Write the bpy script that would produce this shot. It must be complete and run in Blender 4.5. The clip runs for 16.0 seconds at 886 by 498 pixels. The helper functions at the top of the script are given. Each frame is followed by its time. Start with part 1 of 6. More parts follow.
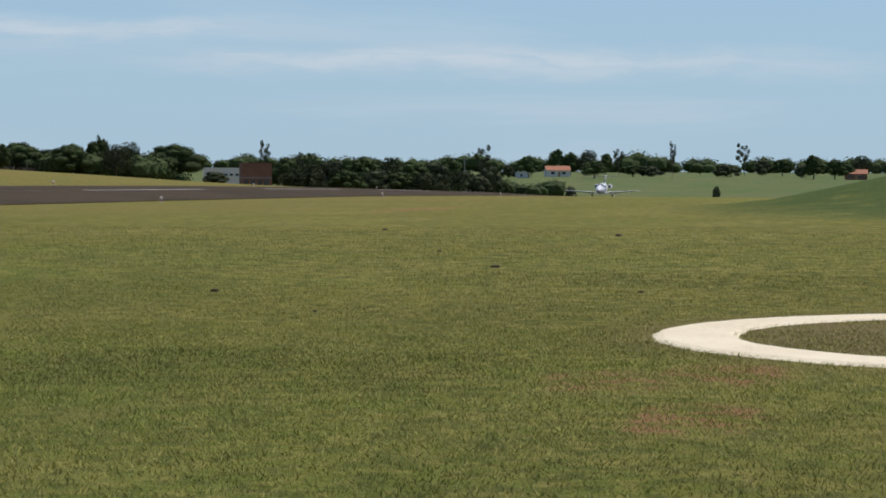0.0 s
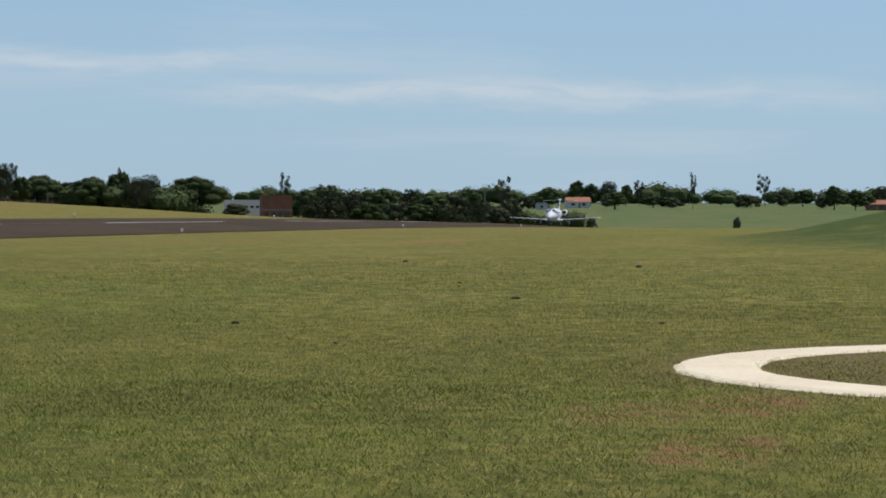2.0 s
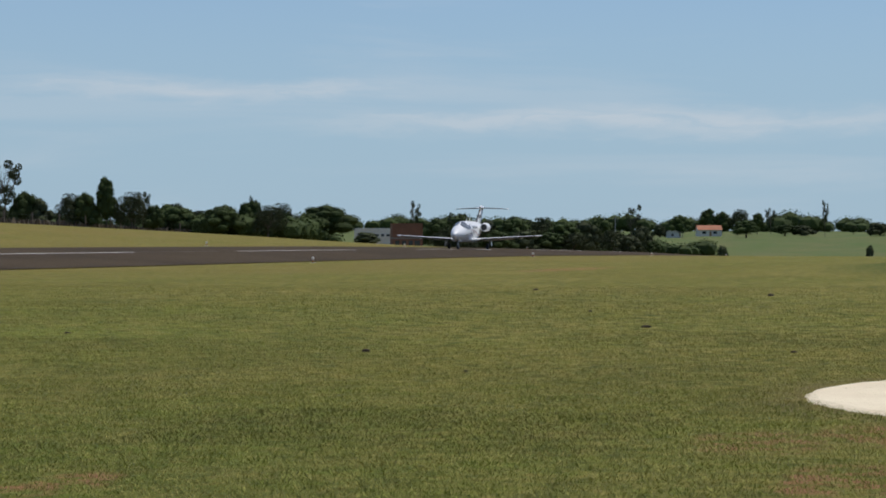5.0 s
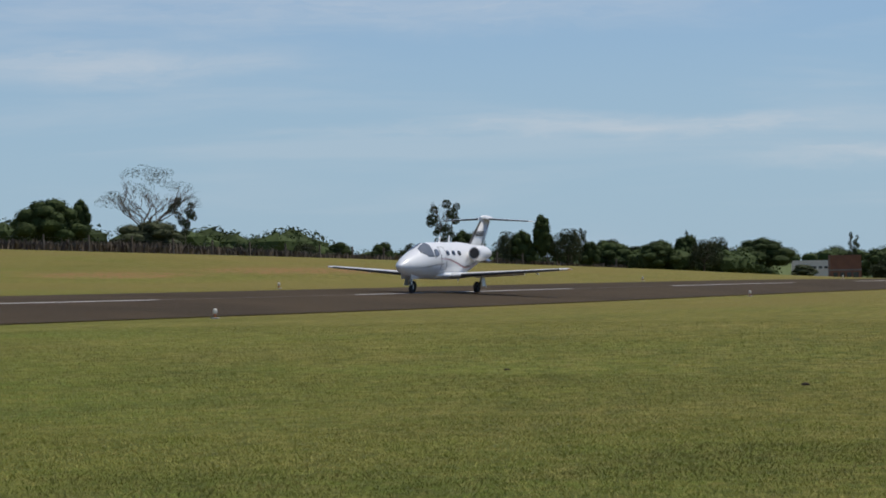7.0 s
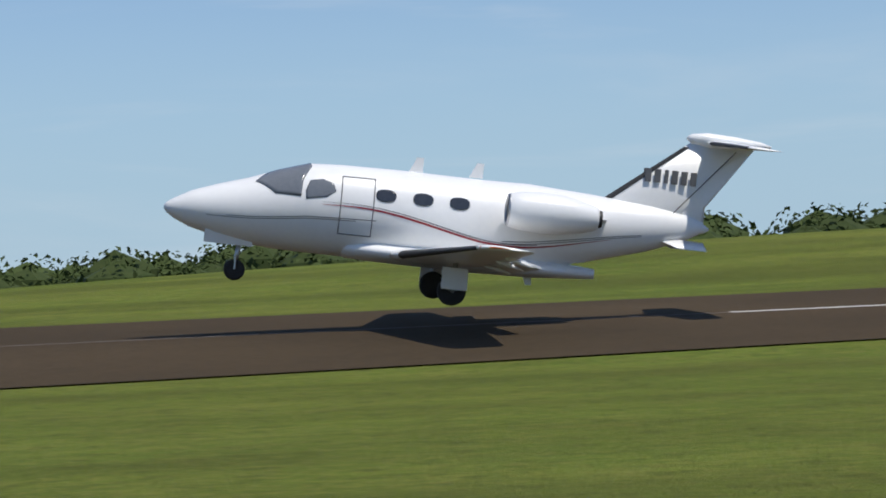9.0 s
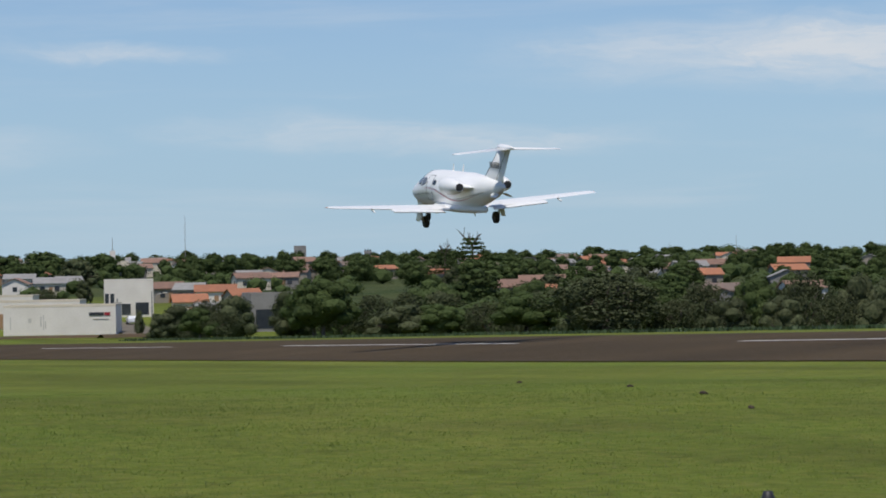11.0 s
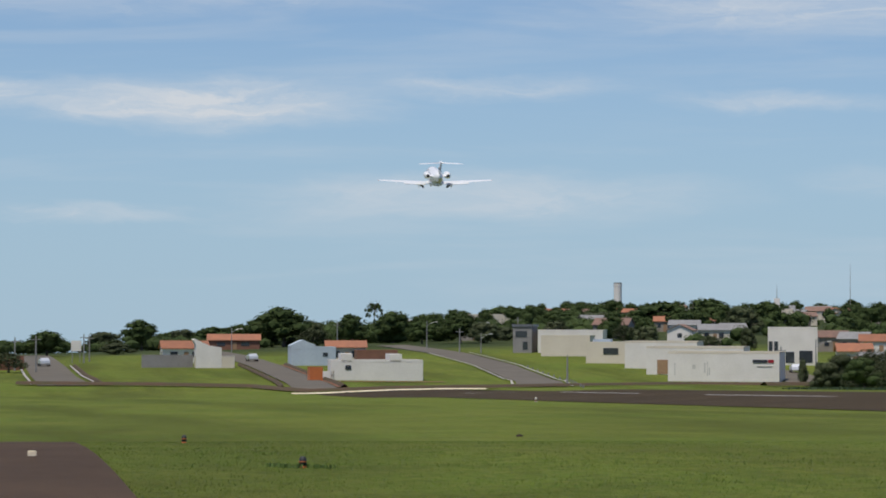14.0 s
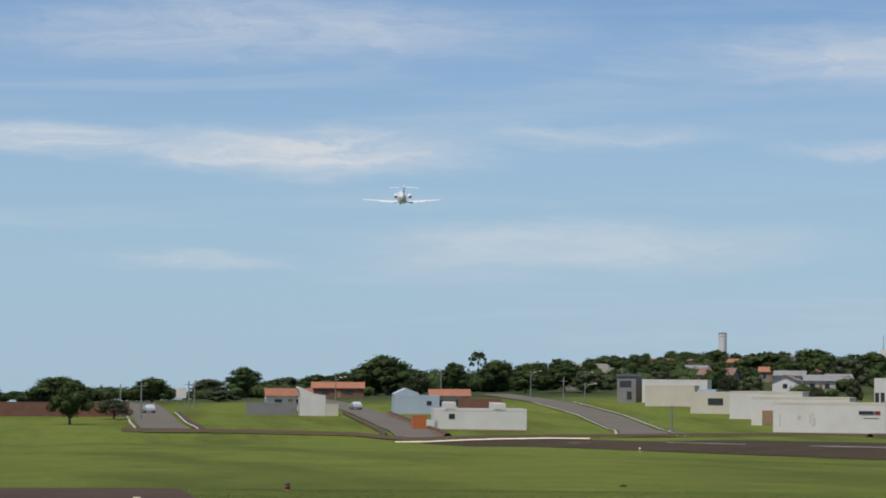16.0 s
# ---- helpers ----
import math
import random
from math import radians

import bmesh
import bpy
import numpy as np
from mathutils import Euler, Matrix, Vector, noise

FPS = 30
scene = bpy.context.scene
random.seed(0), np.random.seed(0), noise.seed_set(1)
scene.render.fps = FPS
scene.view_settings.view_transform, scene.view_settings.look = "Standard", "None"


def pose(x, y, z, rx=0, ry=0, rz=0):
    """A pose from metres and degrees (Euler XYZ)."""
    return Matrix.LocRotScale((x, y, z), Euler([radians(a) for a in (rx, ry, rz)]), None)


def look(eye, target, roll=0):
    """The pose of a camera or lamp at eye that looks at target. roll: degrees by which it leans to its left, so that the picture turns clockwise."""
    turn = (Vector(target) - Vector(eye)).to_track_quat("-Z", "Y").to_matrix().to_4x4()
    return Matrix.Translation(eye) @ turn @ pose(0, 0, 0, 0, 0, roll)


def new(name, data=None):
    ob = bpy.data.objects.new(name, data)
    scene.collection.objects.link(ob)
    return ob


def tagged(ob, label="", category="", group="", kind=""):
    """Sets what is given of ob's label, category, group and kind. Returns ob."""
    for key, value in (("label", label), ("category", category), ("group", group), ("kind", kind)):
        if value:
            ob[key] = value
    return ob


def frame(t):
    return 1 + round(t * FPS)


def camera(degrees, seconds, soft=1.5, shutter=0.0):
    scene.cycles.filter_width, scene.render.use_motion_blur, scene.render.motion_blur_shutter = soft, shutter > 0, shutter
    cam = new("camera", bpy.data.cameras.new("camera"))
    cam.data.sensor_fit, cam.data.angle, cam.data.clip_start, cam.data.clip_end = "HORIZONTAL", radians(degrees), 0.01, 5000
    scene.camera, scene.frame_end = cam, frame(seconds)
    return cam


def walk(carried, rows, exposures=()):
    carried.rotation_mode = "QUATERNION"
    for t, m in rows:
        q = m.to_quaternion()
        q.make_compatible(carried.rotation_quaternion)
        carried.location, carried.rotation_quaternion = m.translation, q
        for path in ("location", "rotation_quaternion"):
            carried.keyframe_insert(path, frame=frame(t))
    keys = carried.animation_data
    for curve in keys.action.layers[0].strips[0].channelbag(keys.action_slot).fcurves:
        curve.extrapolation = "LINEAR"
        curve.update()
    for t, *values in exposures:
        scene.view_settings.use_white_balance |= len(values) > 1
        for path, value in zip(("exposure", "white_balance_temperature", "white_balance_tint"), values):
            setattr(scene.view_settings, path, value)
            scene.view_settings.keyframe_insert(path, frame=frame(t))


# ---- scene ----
EYE = 1.6
cam = camera(19.77, 16.0, soft=1.8, shutter=0.0)
walk(cam, [
    (0.0, pose(0, 0, EYE, 88.268, -0.300, -79.991)),
    (0.5, pose(0, 0, EYE, 88.411, -0.312, -79.952)),
    (1.0, pose(0, 0, EYE, 88.680, -0.274, -79.829)),
    (1.5, pose(0, 0, EYE, 88.845, -0.182, -79.760)),
    (2.0, pose(0, 0, EYE, 88.980, -0.140, -79.534)),
    (2.5, pose(0, 0, EYE, 89.193, -0.145, -79.260)),
    (3.0, pose(0, 0, EYE, 89.309, -0.099, -79.017)),
    (3.2, pose(0, 0, EYE, 89.307, -0.101, -78.864)),
    (3.6, pose(0, 0, EYE, 89.370, -0.100, -78.499)),
    (4.0, pose(0, 0, EYE, 89.430, -0.100, -78.099)),
    (4.5, pose(0, 0, EYE, 89.520, -0.110, -77.449)),
    (5.0, pose(0, 0, EYE, 89.610, -0.120, -76.599)),
    (5.3, pose(0, 0, EYE, 89.660, -0.122, -75.899)),
    (5.5, pose(0, 0, EYE, 89.713, -0.133, -75.051)),
    (6.0, pose(0, 0, EYE, 89.901, 0.246, -72.844)),
    (6.5, pose(0, 0, EYE, 90.234, 0.646, -70.521)),
    (7.0, pose(0, 0, EYE, 90.462, 0.887, -66.794)),
    (7.5, pose(0, 0, EYE, 90.434, 1.546, -60.996)),
    (8.0, pose(0, 0, EYE, 90.569, 2.557, -51.299)),
    (8.2, pose(0, 0, EYE, 90.648, 2.753, -45.740)),
    (8.35, pose(0, 0, EYE, 90.613, 2.601, -40.644)),
    (8.5, pose(0, 0, EYE, 90.576, 2.453, -34.690)),
    (8.75, pose(0, 0, EYE, 90.514, 2.205, -22.369)),
    (9.0, pose(0, 0, EYE, 90.452, 1.958, -7.626)),
    (9.25, pose(0, 0, EYE, 90.390, 1.710, 8.156)),
    (9.5, pose(0, 0, EYE, 90.328, 1.462, 22.812)),
    (9.75, pose(0, 0, EYE, 90.266, 1.215, 34.936)),
    (10.0, pose(0, 0, EYE, 90.204, 0.967, 44.236)),
    (10.15, pose(0, 0, EYE, 90.167, 0.819, 48.702)),
    (10.3, pose(0, 0, EYE, 90.134, 0.666, 52.527)),
    (10.5, pose(0, 0, EYE, 90.115, 0.500, 57.325)),
    (11.0, pose(0, 0, EYE, 90.606, 0.948, 65.117)),
    (11.5, pose(0, 0, EYE, 90.532, 1.005, 69.915)),
    (12.0, pose(0, 0, EYE, 91.078, 0.973, 73.098)),
    (12.5, pose(0, 0, EYE, 91.421, 0.524, 75.346)),
    (13.0, pose(0, 0, EYE, 91.779, 0.320, 77.440)),
    (13.5, pose(0, 0, EYE, 91.592, 0.054, 79.010)),
    (14.0, pose(0, 0, EYE, 91.790, -0.108, 79.995)),
    (14.5, pose(0, 0, EYE, 92.077, -0.458, 80.075)),
    (15.0, pose(0, 0, EYE, 92.081, -0.606, 80.662)),
    (15.5, pose(0, 0, EYE, 92.270, -0.482, 81.203)),
    (16.0, pose(0, 0, EYE, 92.879, -0.448, 82.332)),
], exposures=[(0, 0.03), (3, -0.03), (6, -0.12), (7, -0.12), (8, 0.05), (10.5, 0.08), (11.5, -0.05), (13, -0.05), (16, -0.03)])

# ---- world and sun ----
SUN_AZ, SUN_EL = 132.0, 66.0   # degrees clockwise from +y, and up
world = bpy.data.worlds.new("sky")
scene.world = world
world.use_nodes = True
wt = world.node_tree
wt.nodes.clear()
w_out = wt.nodes.new("ShaderNodeOutputWorld")
w_bg = wt.nodes.new("ShaderNodeBackground")
w_sky = wt.nodes.new("ShaderNodeTexSky")
w_sky.sky_type = "NISHITA"
w_sky.sun_disc = False
w_sky.sun_elevation = radians(SUN_EL)
w_sky.sun_rotation = radians(SUN_AZ)
w_sky.altitude = 500
w_sky.air_density = 0.9
w_sky.dust_density = 0.1
w_sky.ozone_density = 3.0
w_bg.inputs["Strength"].default_value = 0.088


def wnode(kind, **sets):
    n = wt.nodes.new(kind)
    for key, value in sets.items():
        n.inputs[key].default_value = value
    return n


# thin cirrus: two layers of noise, drawn out along the horizon
w_co = wt.nodes.new("ShaderNodeTexCoord")
masks = []
for squash, scale, low, high, turn in (((1, 1, 7), 3.0, 0.50, 0.72, 0.4), ((1, 1, 11), 4.2, 0.52, 0.72, 1.1)):
    mp = wt.nodes.new("ShaderNodeMapping")
    mp.inputs["Scale"].default_value = squash
    mp.inputs["Rotation"].default_value = (0.03 if turn else 0.0, 0.012, turn)
    wt.links.new(w_co.outputs["Generated"], mp.inputs["Vector"])
    nz = wnode("ShaderNodeTexNoise", Scale=scale, Detail=6.0, Roughness=0.56, Distortion=0.45)
    wt.links.new(mp.outputs[0], nz.inputs["Vector"])
    mr = wt.nodes.new("ShaderNodeMapRange")
    mr.interpolation_type = "SMOOTHSTEP"
    mr.inputs["From Min"].default_value, mr.inputs["From Max"].default_value = low, high
    wt.links.new(nz.outputs["Fac"], mr.inputs["Value"])
    masks.append(mr)
w_add = wt.nodes.new("ShaderNodeMath")
w_add.operation = "ADD"
w_add.use_clamp = True
wt.links.new(masks[0].outputs[0], w_add.inputs[0])
wt.links.new(masks[1].outputs[0], w_add.inputs[1])
w_amt = wt.nodes.new("ShaderNodeMath")
w_amt.operation = "MULTIPLY"
w_amt.inputs[1].default_value = 0.2
wt.links.new(w_add.outputs[0], w_amt.inputs[0])
# the longer banks of cirrus: azimuth (anticlockwise from +y), elevation, half width, half height in degrees, density
BANKS_EAST = [(-81.5, 2.45, 9.0, 0.42, 0.62), (-70.5, 3.2, 7.0, 0.28, 0.5), (-59.5, 4.7, 6.0, 0.5, 0.42), (-66.0, 5.9, 10.0, 0.7, 0.4), (-84.0, 1.3, 4.0, 0.2, 0.18), (-48.0, 5.3, 7.0, 0.5, 0.42), (-41.0, 3.6, 7.0, 0.6, 0.25)]
BANKS_WEST = [(55.5, 4.9, 8.5, 0.95, 0.95), (64.0, 3.05, 4.5, 0.45, 0.55), (52.0, 3.2, 5.0, 0.5, 0.3), (71.5, 7.2, 7.0, 0.8, 0.7), (72.5, 5.15, 3.2, 0.3, 0.6), (85.8, 5.0, 4.6, 0.62, 1.1), (91.2, 5.25, 2.2, 0.5, 0.95), (78.9, 5.45, 3.6, 0.3, 0.5), (79.0, 2.95, 6.0, 0.6, 0.55), (88.0, 2.5, 3.2, 0.24, 0.55), (86.5, 7.7, 7.5, 0.9, 0.6), (68.5, 3.3, 3.5, 0.5, 0.4)]
w_dir = wt.nodes.new("ShaderNodeSeparateXYZ")
wt.links.new(w_co.outputs["Generated"], w_dir.inputs[0])


def wmath(op, a, b):
    n = wt.nodes.new("ShaderNodeMath")
    n.operation = op
    for i, v in enumerate((a, b)):
        if isinstance(v, (int, float)):
            n.inputs[i].default_value = v
        else:
            wt.links.new(v, n.inputs[i])
    return n.outputs[0]


def wvec(op, a, b):
    n = wt.nodes.new("ShaderNodeVectorMath")
    n.operation = op
    for i, v in enumerate((a, b)):
        if isinstance(v, tuple):
            n.inputs[i].default_value = v
        else:
            wt.links.new(v, n.inputs[i])
    return n.outputs["Value" if op == "LENGTH" else 0]


w_polar = wt.nodes.new("ShaderNodeCombineXYZ")
wt.links.new(wmath("MULTIPLY", wmath("ARCTAN2", wmath("MULTIPLY", w_dir.outputs[0], -1.0), w_dir.outputs[1]), 57.2958), w_polar.inputs[0])
wt.links.new(wmath("MULTIPLY", w_dir.outputs[2], 57.2958), w_polar.inputs[1])
w_warp = wnode("ShaderNodeTexNoise", Scale=1.0, Detail=5.0, Roughness=0.6, Distortion=0.3)
wt.links.new(wvec("MULTIPLY", w_polar.outputs[0], (0.28, 1.1, 0.0)), w_warp.inputs["Vector"])
w_bent = wvec("ADD", w_polar.outputs[0], wvec("MULTIPLY", wvec("SUBTRACT", w_warp.outputs["Color"], (0.5, 0.5, 0.5)), (6.0, 1.0, 0.0)))
w_wisp = wnode("ShaderNodeTexNoise", Scale=1.0, Detail=8.0, Roughness=0.62, Distortion=0.6)
wt.links.new(wvec("MULTIPLY", w_bent, (0.42, 2.6, 0.0)), w_wisp.inputs["Vector"])
w_thin = wt.nodes.new("ShaderNodeMapRange")
w_thin.inputs["From Min"].default_value, w_thin.inputs["From Max"].default_value = 0.3, 0.62
w_thin.inputs["To Min"].default_value, w_thin.inputs["To Max"].default_value = 0.3, 1.0
wt.links.new(w_wisp.outputs["Fac"], w_thin.inputs["Value"])
w_banks = 0.0
for az, el, hw, hh, dense in BANKS_EAST + BANKS_WEST:
    off = wvec("LENGTH", wvec("MULTIPLY", wvec("SUBTRACT", w_bent, (az, el, 0.0)), (1 / hw, 1 / hh, 0.0)), (0.0, 0.0, 0.0))
    fade = wt.nodes.new("ShaderNodeMapRange")
    fade.interpolation_type = "SMOOTHSTEP"
    for key, value in (("From Min", 0.1), ("From Max", 1.25), ("To Min", dense), ("To Max", 0.0)):
        fade.inputs[key].default_value = value
    wt.links.new(off, fade.inputs["Value"])
    w_banks = wmath("ADD", fade.outputs[0], w_banks)
w_all = wt.nodes.new("ShaderNodeMath")
w_all.operation = "ADD"
w_all.use_clamp = True
wt.links.new(wmath("MULTIPLY", wmath("MULTIPLY", w_banks, w_thin.outputs[0]), 1.0), w_all.inputs[0])
wt.links.new(w_amt.outputs[0], w_all.inputs[1])
w_mix = wt.nodes.new("ShaderNodeMix")
w_mix.data_type = "RGBA"
w_mix.inputs["B"].default_value = (7.1, 7.6, 8.2, 1)
wt.links.new(w_all.outputs[0], w_mix.inputs["Factor"])
w_tint = wt.nodes.new("ShaderNodeMix")
w_tint.data_type = "RGBA"
w_tint.blend_type = "MULTIPLY"
w_tint.inputs["Factor"].default_value = 1.0
w_tint.inputs["B"].default_value = (0.86, 0.97, 1.13, 1)
wt.links.new(w_sky.outputs[0], w_tint.inputs["A"])
# pale haze that thickens towards the horizon
w_sep = wt.nodes.new("ShaderNodeSeparateXYZ")
wt.links.new(w_co.outputs["Generated"], w_sep.inputs[0])
w_low = wt.nodes.new("ShaderNodeMapRange")
w_low.interpolation_type = "SMOOTHSTEP"
for key, value in (("From Min", 0.0), ("From Max", 0.2), ("To Min", 0.85), ("To Max", 0.0)):
    w_low.inputs[key].default_value = value
wt.links.new(w_sep.outputs[2], w_low.inputs["Value"])
w_haze = wt.nodes.new("ShaderNodeMix")
w_haze.data_type = "RGBA"
w_haze.inputs["B"].default_value = (3.95, 5.7, 7.3, 1)
wt.links.new(w_low.outputs[0], w_haze.inputs["Factor"])
wt.links.new(w_tint.outputs["Result"], w_haze.inputs["A"])
wt.links.new(w_haze.outputs["Result"], w_mix.inputs["A"])
wt.links.new(w_mix.outputs["Result"], w_bg.inputs["Color"])
wt.links.new(w_bg.outputs[0], w_out.inputs[0])

sun_data = bpy.data.lights.new("sun", "SUN")
sun_data.energy, sun_data.angle, sun_data.color = 3.4, radians(0.5), (1.0, 0.95, 0.87)
sun = new("sun", sun_data)
sa, se = radians(SUN_AZ), radians(SUN_EL)
sun.matrix_basis = look((0, 0, 0), (-math.sin(sa) * math.cos(se), -math.cos(sa) * math.cos(se), -math.sin(se)))
sun.location = (0, 0, 300)


# ---- materials ----
def material(name, base, other=None, scale=1.0, rough=0.8, metal=0.0, bump=0.0, bump_scale=20.0, fine=12.0, contrast=(0.35, 0.65), island=0.0, coat=0.0, spec=0.5):
    """Two-scale noise between base and other, with fine relief."""
    m = bpy.data.materials.new(name)
    m.use_nodes = True
    nt = m.node_tree
    b = nt.nodes["Principled BSDF"]
    b.inputs["Roughness"].default_value, b.inputs["Metallic"].default_value = rough, metal
    b.inputs["Specular IOR Level"].default_value = spec
    if coat:
        b.inputs["Coat Weight"].default_value = coat
        b.inputs["Coat Roughness"].default_value = 0.08
    other = other or tuple(c * 0.75 for c in base)
    co = nt.nodes.new("ShaderNodeTexCoord")
    n1 = nt.nodes.new("ShaderNodeTexNoise")
    n1.inputs["Scale"].default_value, n1.inputs["Detail"].default_value = scale, 6
    n2 = nt.nodes.new("ShaderNodeTexNoise")
    n2.inputs["Scale"].default_value, n2.inputs["Detail"].default_value = scale * fine, 4
    for n in (n1, n2):
        nt.links.new(co.outputs["Object"], n.inputs["Vector"])
    mean = nt.nodes.new("ShaderNodeMix")
    mean.inputs["Factor"].default_value = 0.4
    nt.links.new(n1.outputs["Fac"], mean.inputs["A"])
    nt.links.new(n2.outputs["Fac"], mean.inputs["B"])
    rng = nt.nodes.new("ShaderNodeMapRange")
    rng.inputs["From Min"].default_value, rng.inputs["From Max"].default_value = contrast
    nt.links.new(mean.outputs["Result"], rng.inputs["Value"])
    mix = nt.nodes.new("ShaderNodeMix")
    mix.data_type = "RGBA"
    mix.inputs["A"].default_value, mix.inputs["B"].default_value = (*base, 1), (*other, 1)
    nt.links.new(rng.outputs[0], mix.inputs["Factor"])
    colour = mix.outputs["Result"]
    if island:
        geo = nt.nodes.new("ShaderNodeNewGeometry")
        info = nt.nodes.new("ShaderNodeObjectInfo")
        add = nt.nodes.new("ShaderNodeMath")
        add.operation = "ADD"
        nt.links.new(geo.outputs["Random Per Island"], add.inputs[0])
        nt.links.new(info.outputs["Random"], add.inputs[1])
        val = nt.nodes.new("ShaderNodeMapRange")
        val.inputs["From Max"].default_value = 2.0
        val.inputs["To Min"].default_value, val.inputs["To Max"].default_value = 1 - island, 1 + island
        nt.links.new(add.outputs[0], val.inputs["Value"])
        hsv = nt.nodes.new("ShaderNodeHueSaturation")
        nt.links.new(val.outputs[0], hsv.inputs["Value"])
        nt.links.new(colour, hsv.inputs["Color"])
        colour = hsv.outputs[0]
    nt.links.new(colour, b.inputs["Base Color"])
    if bump:
        bn = nt.nodes.new("ShaderNodeTexNoise")
        bn.inputs["Scale"].default_value, bn.inputs["Detail"].default_value = bump_scale, 4
        nt.links.new(co.outputs["Object"], bn.inputs["Vector"])
        bp = nt.nodes.new("ShaderNodeBump")
        bp.inputs["Strength"].default_value, bp.inputs["Distance"].default_value = bump, 0.03
        nt.links.new(bn.outputs["Fac"], bp.inputs["Height"])
        nt.links.new(bp.outputs[0], b.inputs["Normal"])
    return m


def ground_material(name):
    """Mown grass: green and dry patches at several sizes, with bare red soil in a few places."""
    m = material(name, (0.1, 0.12, 0.03), rough=0.95, spec=0.15)
    nt = m.node_tree
    b = nt.nodes["Principled BSDF"]
    co = nt.nodes.new("ShaderNodeTexCoord")

    def noise_range(scale, low, high, stretch=(1, 1, 1), detail=5):
        mp = nt.nodes.new("ShaderNodeMapping")
        mp.inputs["Scale"].default_value = stretch
        nt.links.new(co.outputs["Object"], mp.inputs["Vector"])
        n = nt.nodes.new("ShaderNodeTexNoise")
        n.inputs["Scale"].default_value, n.inputs["Detail"].default_value, n.inputs["Roughness"].default_value = scale, detail, 0.62
        nt.links.new(mp.outputs[0], n.inputs["Vector"])
        r = nt.nodes.new("ShaderNodeMapRange")
        r.inputs["From Min"].default_value, r.inputs["From Max"].default_value = low, high
        nt.links.new(n.outputs["Fac"], r.inputs["Value"])
        return r.outputs[0]

    def blend(a, b2, fac):
        x = nt.nodes.new("ShaderNodeMix")
        x.data_type = "RGBA"
        for key, v in (("A", a), ("B", b2)):
            if isinstance(v, tuple):
                x.inputs[key].default_value = (*v, 1)
            else:
                nt.links.new(v, x.inputs[key])
        nt.links.new(fac, x.inputs["Factor"])
        return x.outputs["Result"]

    def math_node(op, a, b2, clamp=False):
        x = nt.nodes.new("ShaderNodeMath")
        x.operation, x.use_clamp = op, clamp
        for i, v in enumerate((a, b2)):
            if isinstance(v, (int, float)):
                x.inputs[i].default_value = v
            else:
                nt.links.new(v, x.inputs[i])
        return x.outputs[0]

    sep = nt.nodes.new("ShaderNodeSeparateXYZ")
    nt.links.new(co.outputs["Object"], sep.inputs[0])
    # lusher turf towards the far end of the field, drier towards the other
    lush = nt.nodes.new("ShaderNodeMapRange")
    lush.inputs["From Min"].default_value, lush.inputs["From Max"].default_value = 34, -22
    nt.links.new(math_node("SUBTRACT", sep.outputs[0], math_node("MULTIPLY", sep.outputs[1], 1.5)), lush.inputs["Value"])
    green = blend(GRASS_DRYGREEN, GRASS_LUSH, lush.outputs[0])
    keep = math_node("SUBTRACT", 1.0, math_node("MULTIPLY", lush.outputs[0], 0.75))
    colour = blend(green, GRASS_OLIVE, math_node("MULTIPLY", noise_range(0.05, 0.38, 0.55, (1.1, 0.9, 1)), keep))
    colour = blend(colour, GRASS_DARK, math_node("MULTIPLY", noise_range(0.35, 0.45, 0.75), 0.7))
    colour = blend(colour, GRASS_STRAW, math_node("MULTIPLY", noise_range(0.11, 0.48, 0.68, (0.8, 1.4, 1)), math_node("MULTIPLY", keep, 0.55)))
    colour = blend(colour, GRASS_STRAW, math_node("MULTIPLY", noise_range(0.9, 0.5, 0.7, detail=8), math_node("MULTIPLY", keep, 0.75)))
    colour = blend(colour, GRASS_STRAW, math_node("MULTIPLY", noise_range(5.0, 0.48, 0.62, detail=8), math_node("MULTIPLY", keep, 0.85)))
    colour = blend(colour, GRASS_DARK, math_node("MULTIPLY", noise_range(3.2, 0.48, 0.6, detail=8), math_node("MULTIPLY", keep, 0.9)))
    # fine light tips and dark gaps of the turf
    colour = blend(colour, (0.2, 0.24, 0.045), math_node("MULTIPLY", noise_range(7.0, 0.5, 0.66, detail=9), 0.5))
    colour = blend(colour, GRASS_DARK, math_node("MULTIPLY", noise_range(2.1, 0.53, 0.66, detail=9), 0.55))
    # broad darker sweeps in the lush turf, and a parched strip beside the runway
    colour = blend(colour, GRASS_DARK, math_node("MULTIPLY", math_node("MULTIPLY", noise_range(0.045, 0.46, 0.62, (0.35, 2.4, 1)), 0.6), lush.outputs[0]))
    edge = nt.nodes.new("ShaderNodeMapRange")
    edge.interpolation_type = "SMOOTHSTEP"
    edge.inputs["From Min"].default_value, edge.inputs["From Max"].default_value = 16, 33
    nt.links.new(sep.outputs[1], edge.inputs["Value"])
    along = nt.nodes.new("ShaderNodeMapRange")
    along.interpolation_type = "SMOOTHSTEP"
    along.inputs["From Min"].default_value, along.inputs["From Max"].default_value = 40, 110
    nt.links.new(sep.outputs[0], along.inputs["Value"])
    parched = math_node("MULTIPLY", math_node("MULTIPLY", edge.outputs[0], along.outputs[0]), noise_range(0.08, 0.3, 0.62, (0.4, 2, 1)))
    colour = blend(colour, (0.21, 0.165, 0.045), math_node("MULTIPLY", parched, 0.8))
    # pasture beyond the runway end, distance haze painted in as a cooler tint
    far_haze = nt.nodes.new("ShaderNodeMapRange")
    far_haze.inputs["From Min"].default_value, far_haze.inputs["From Max"].default_value = 380, 620
    nt.links.new(sep.outputs[0], far_haze.inputs["Value"])
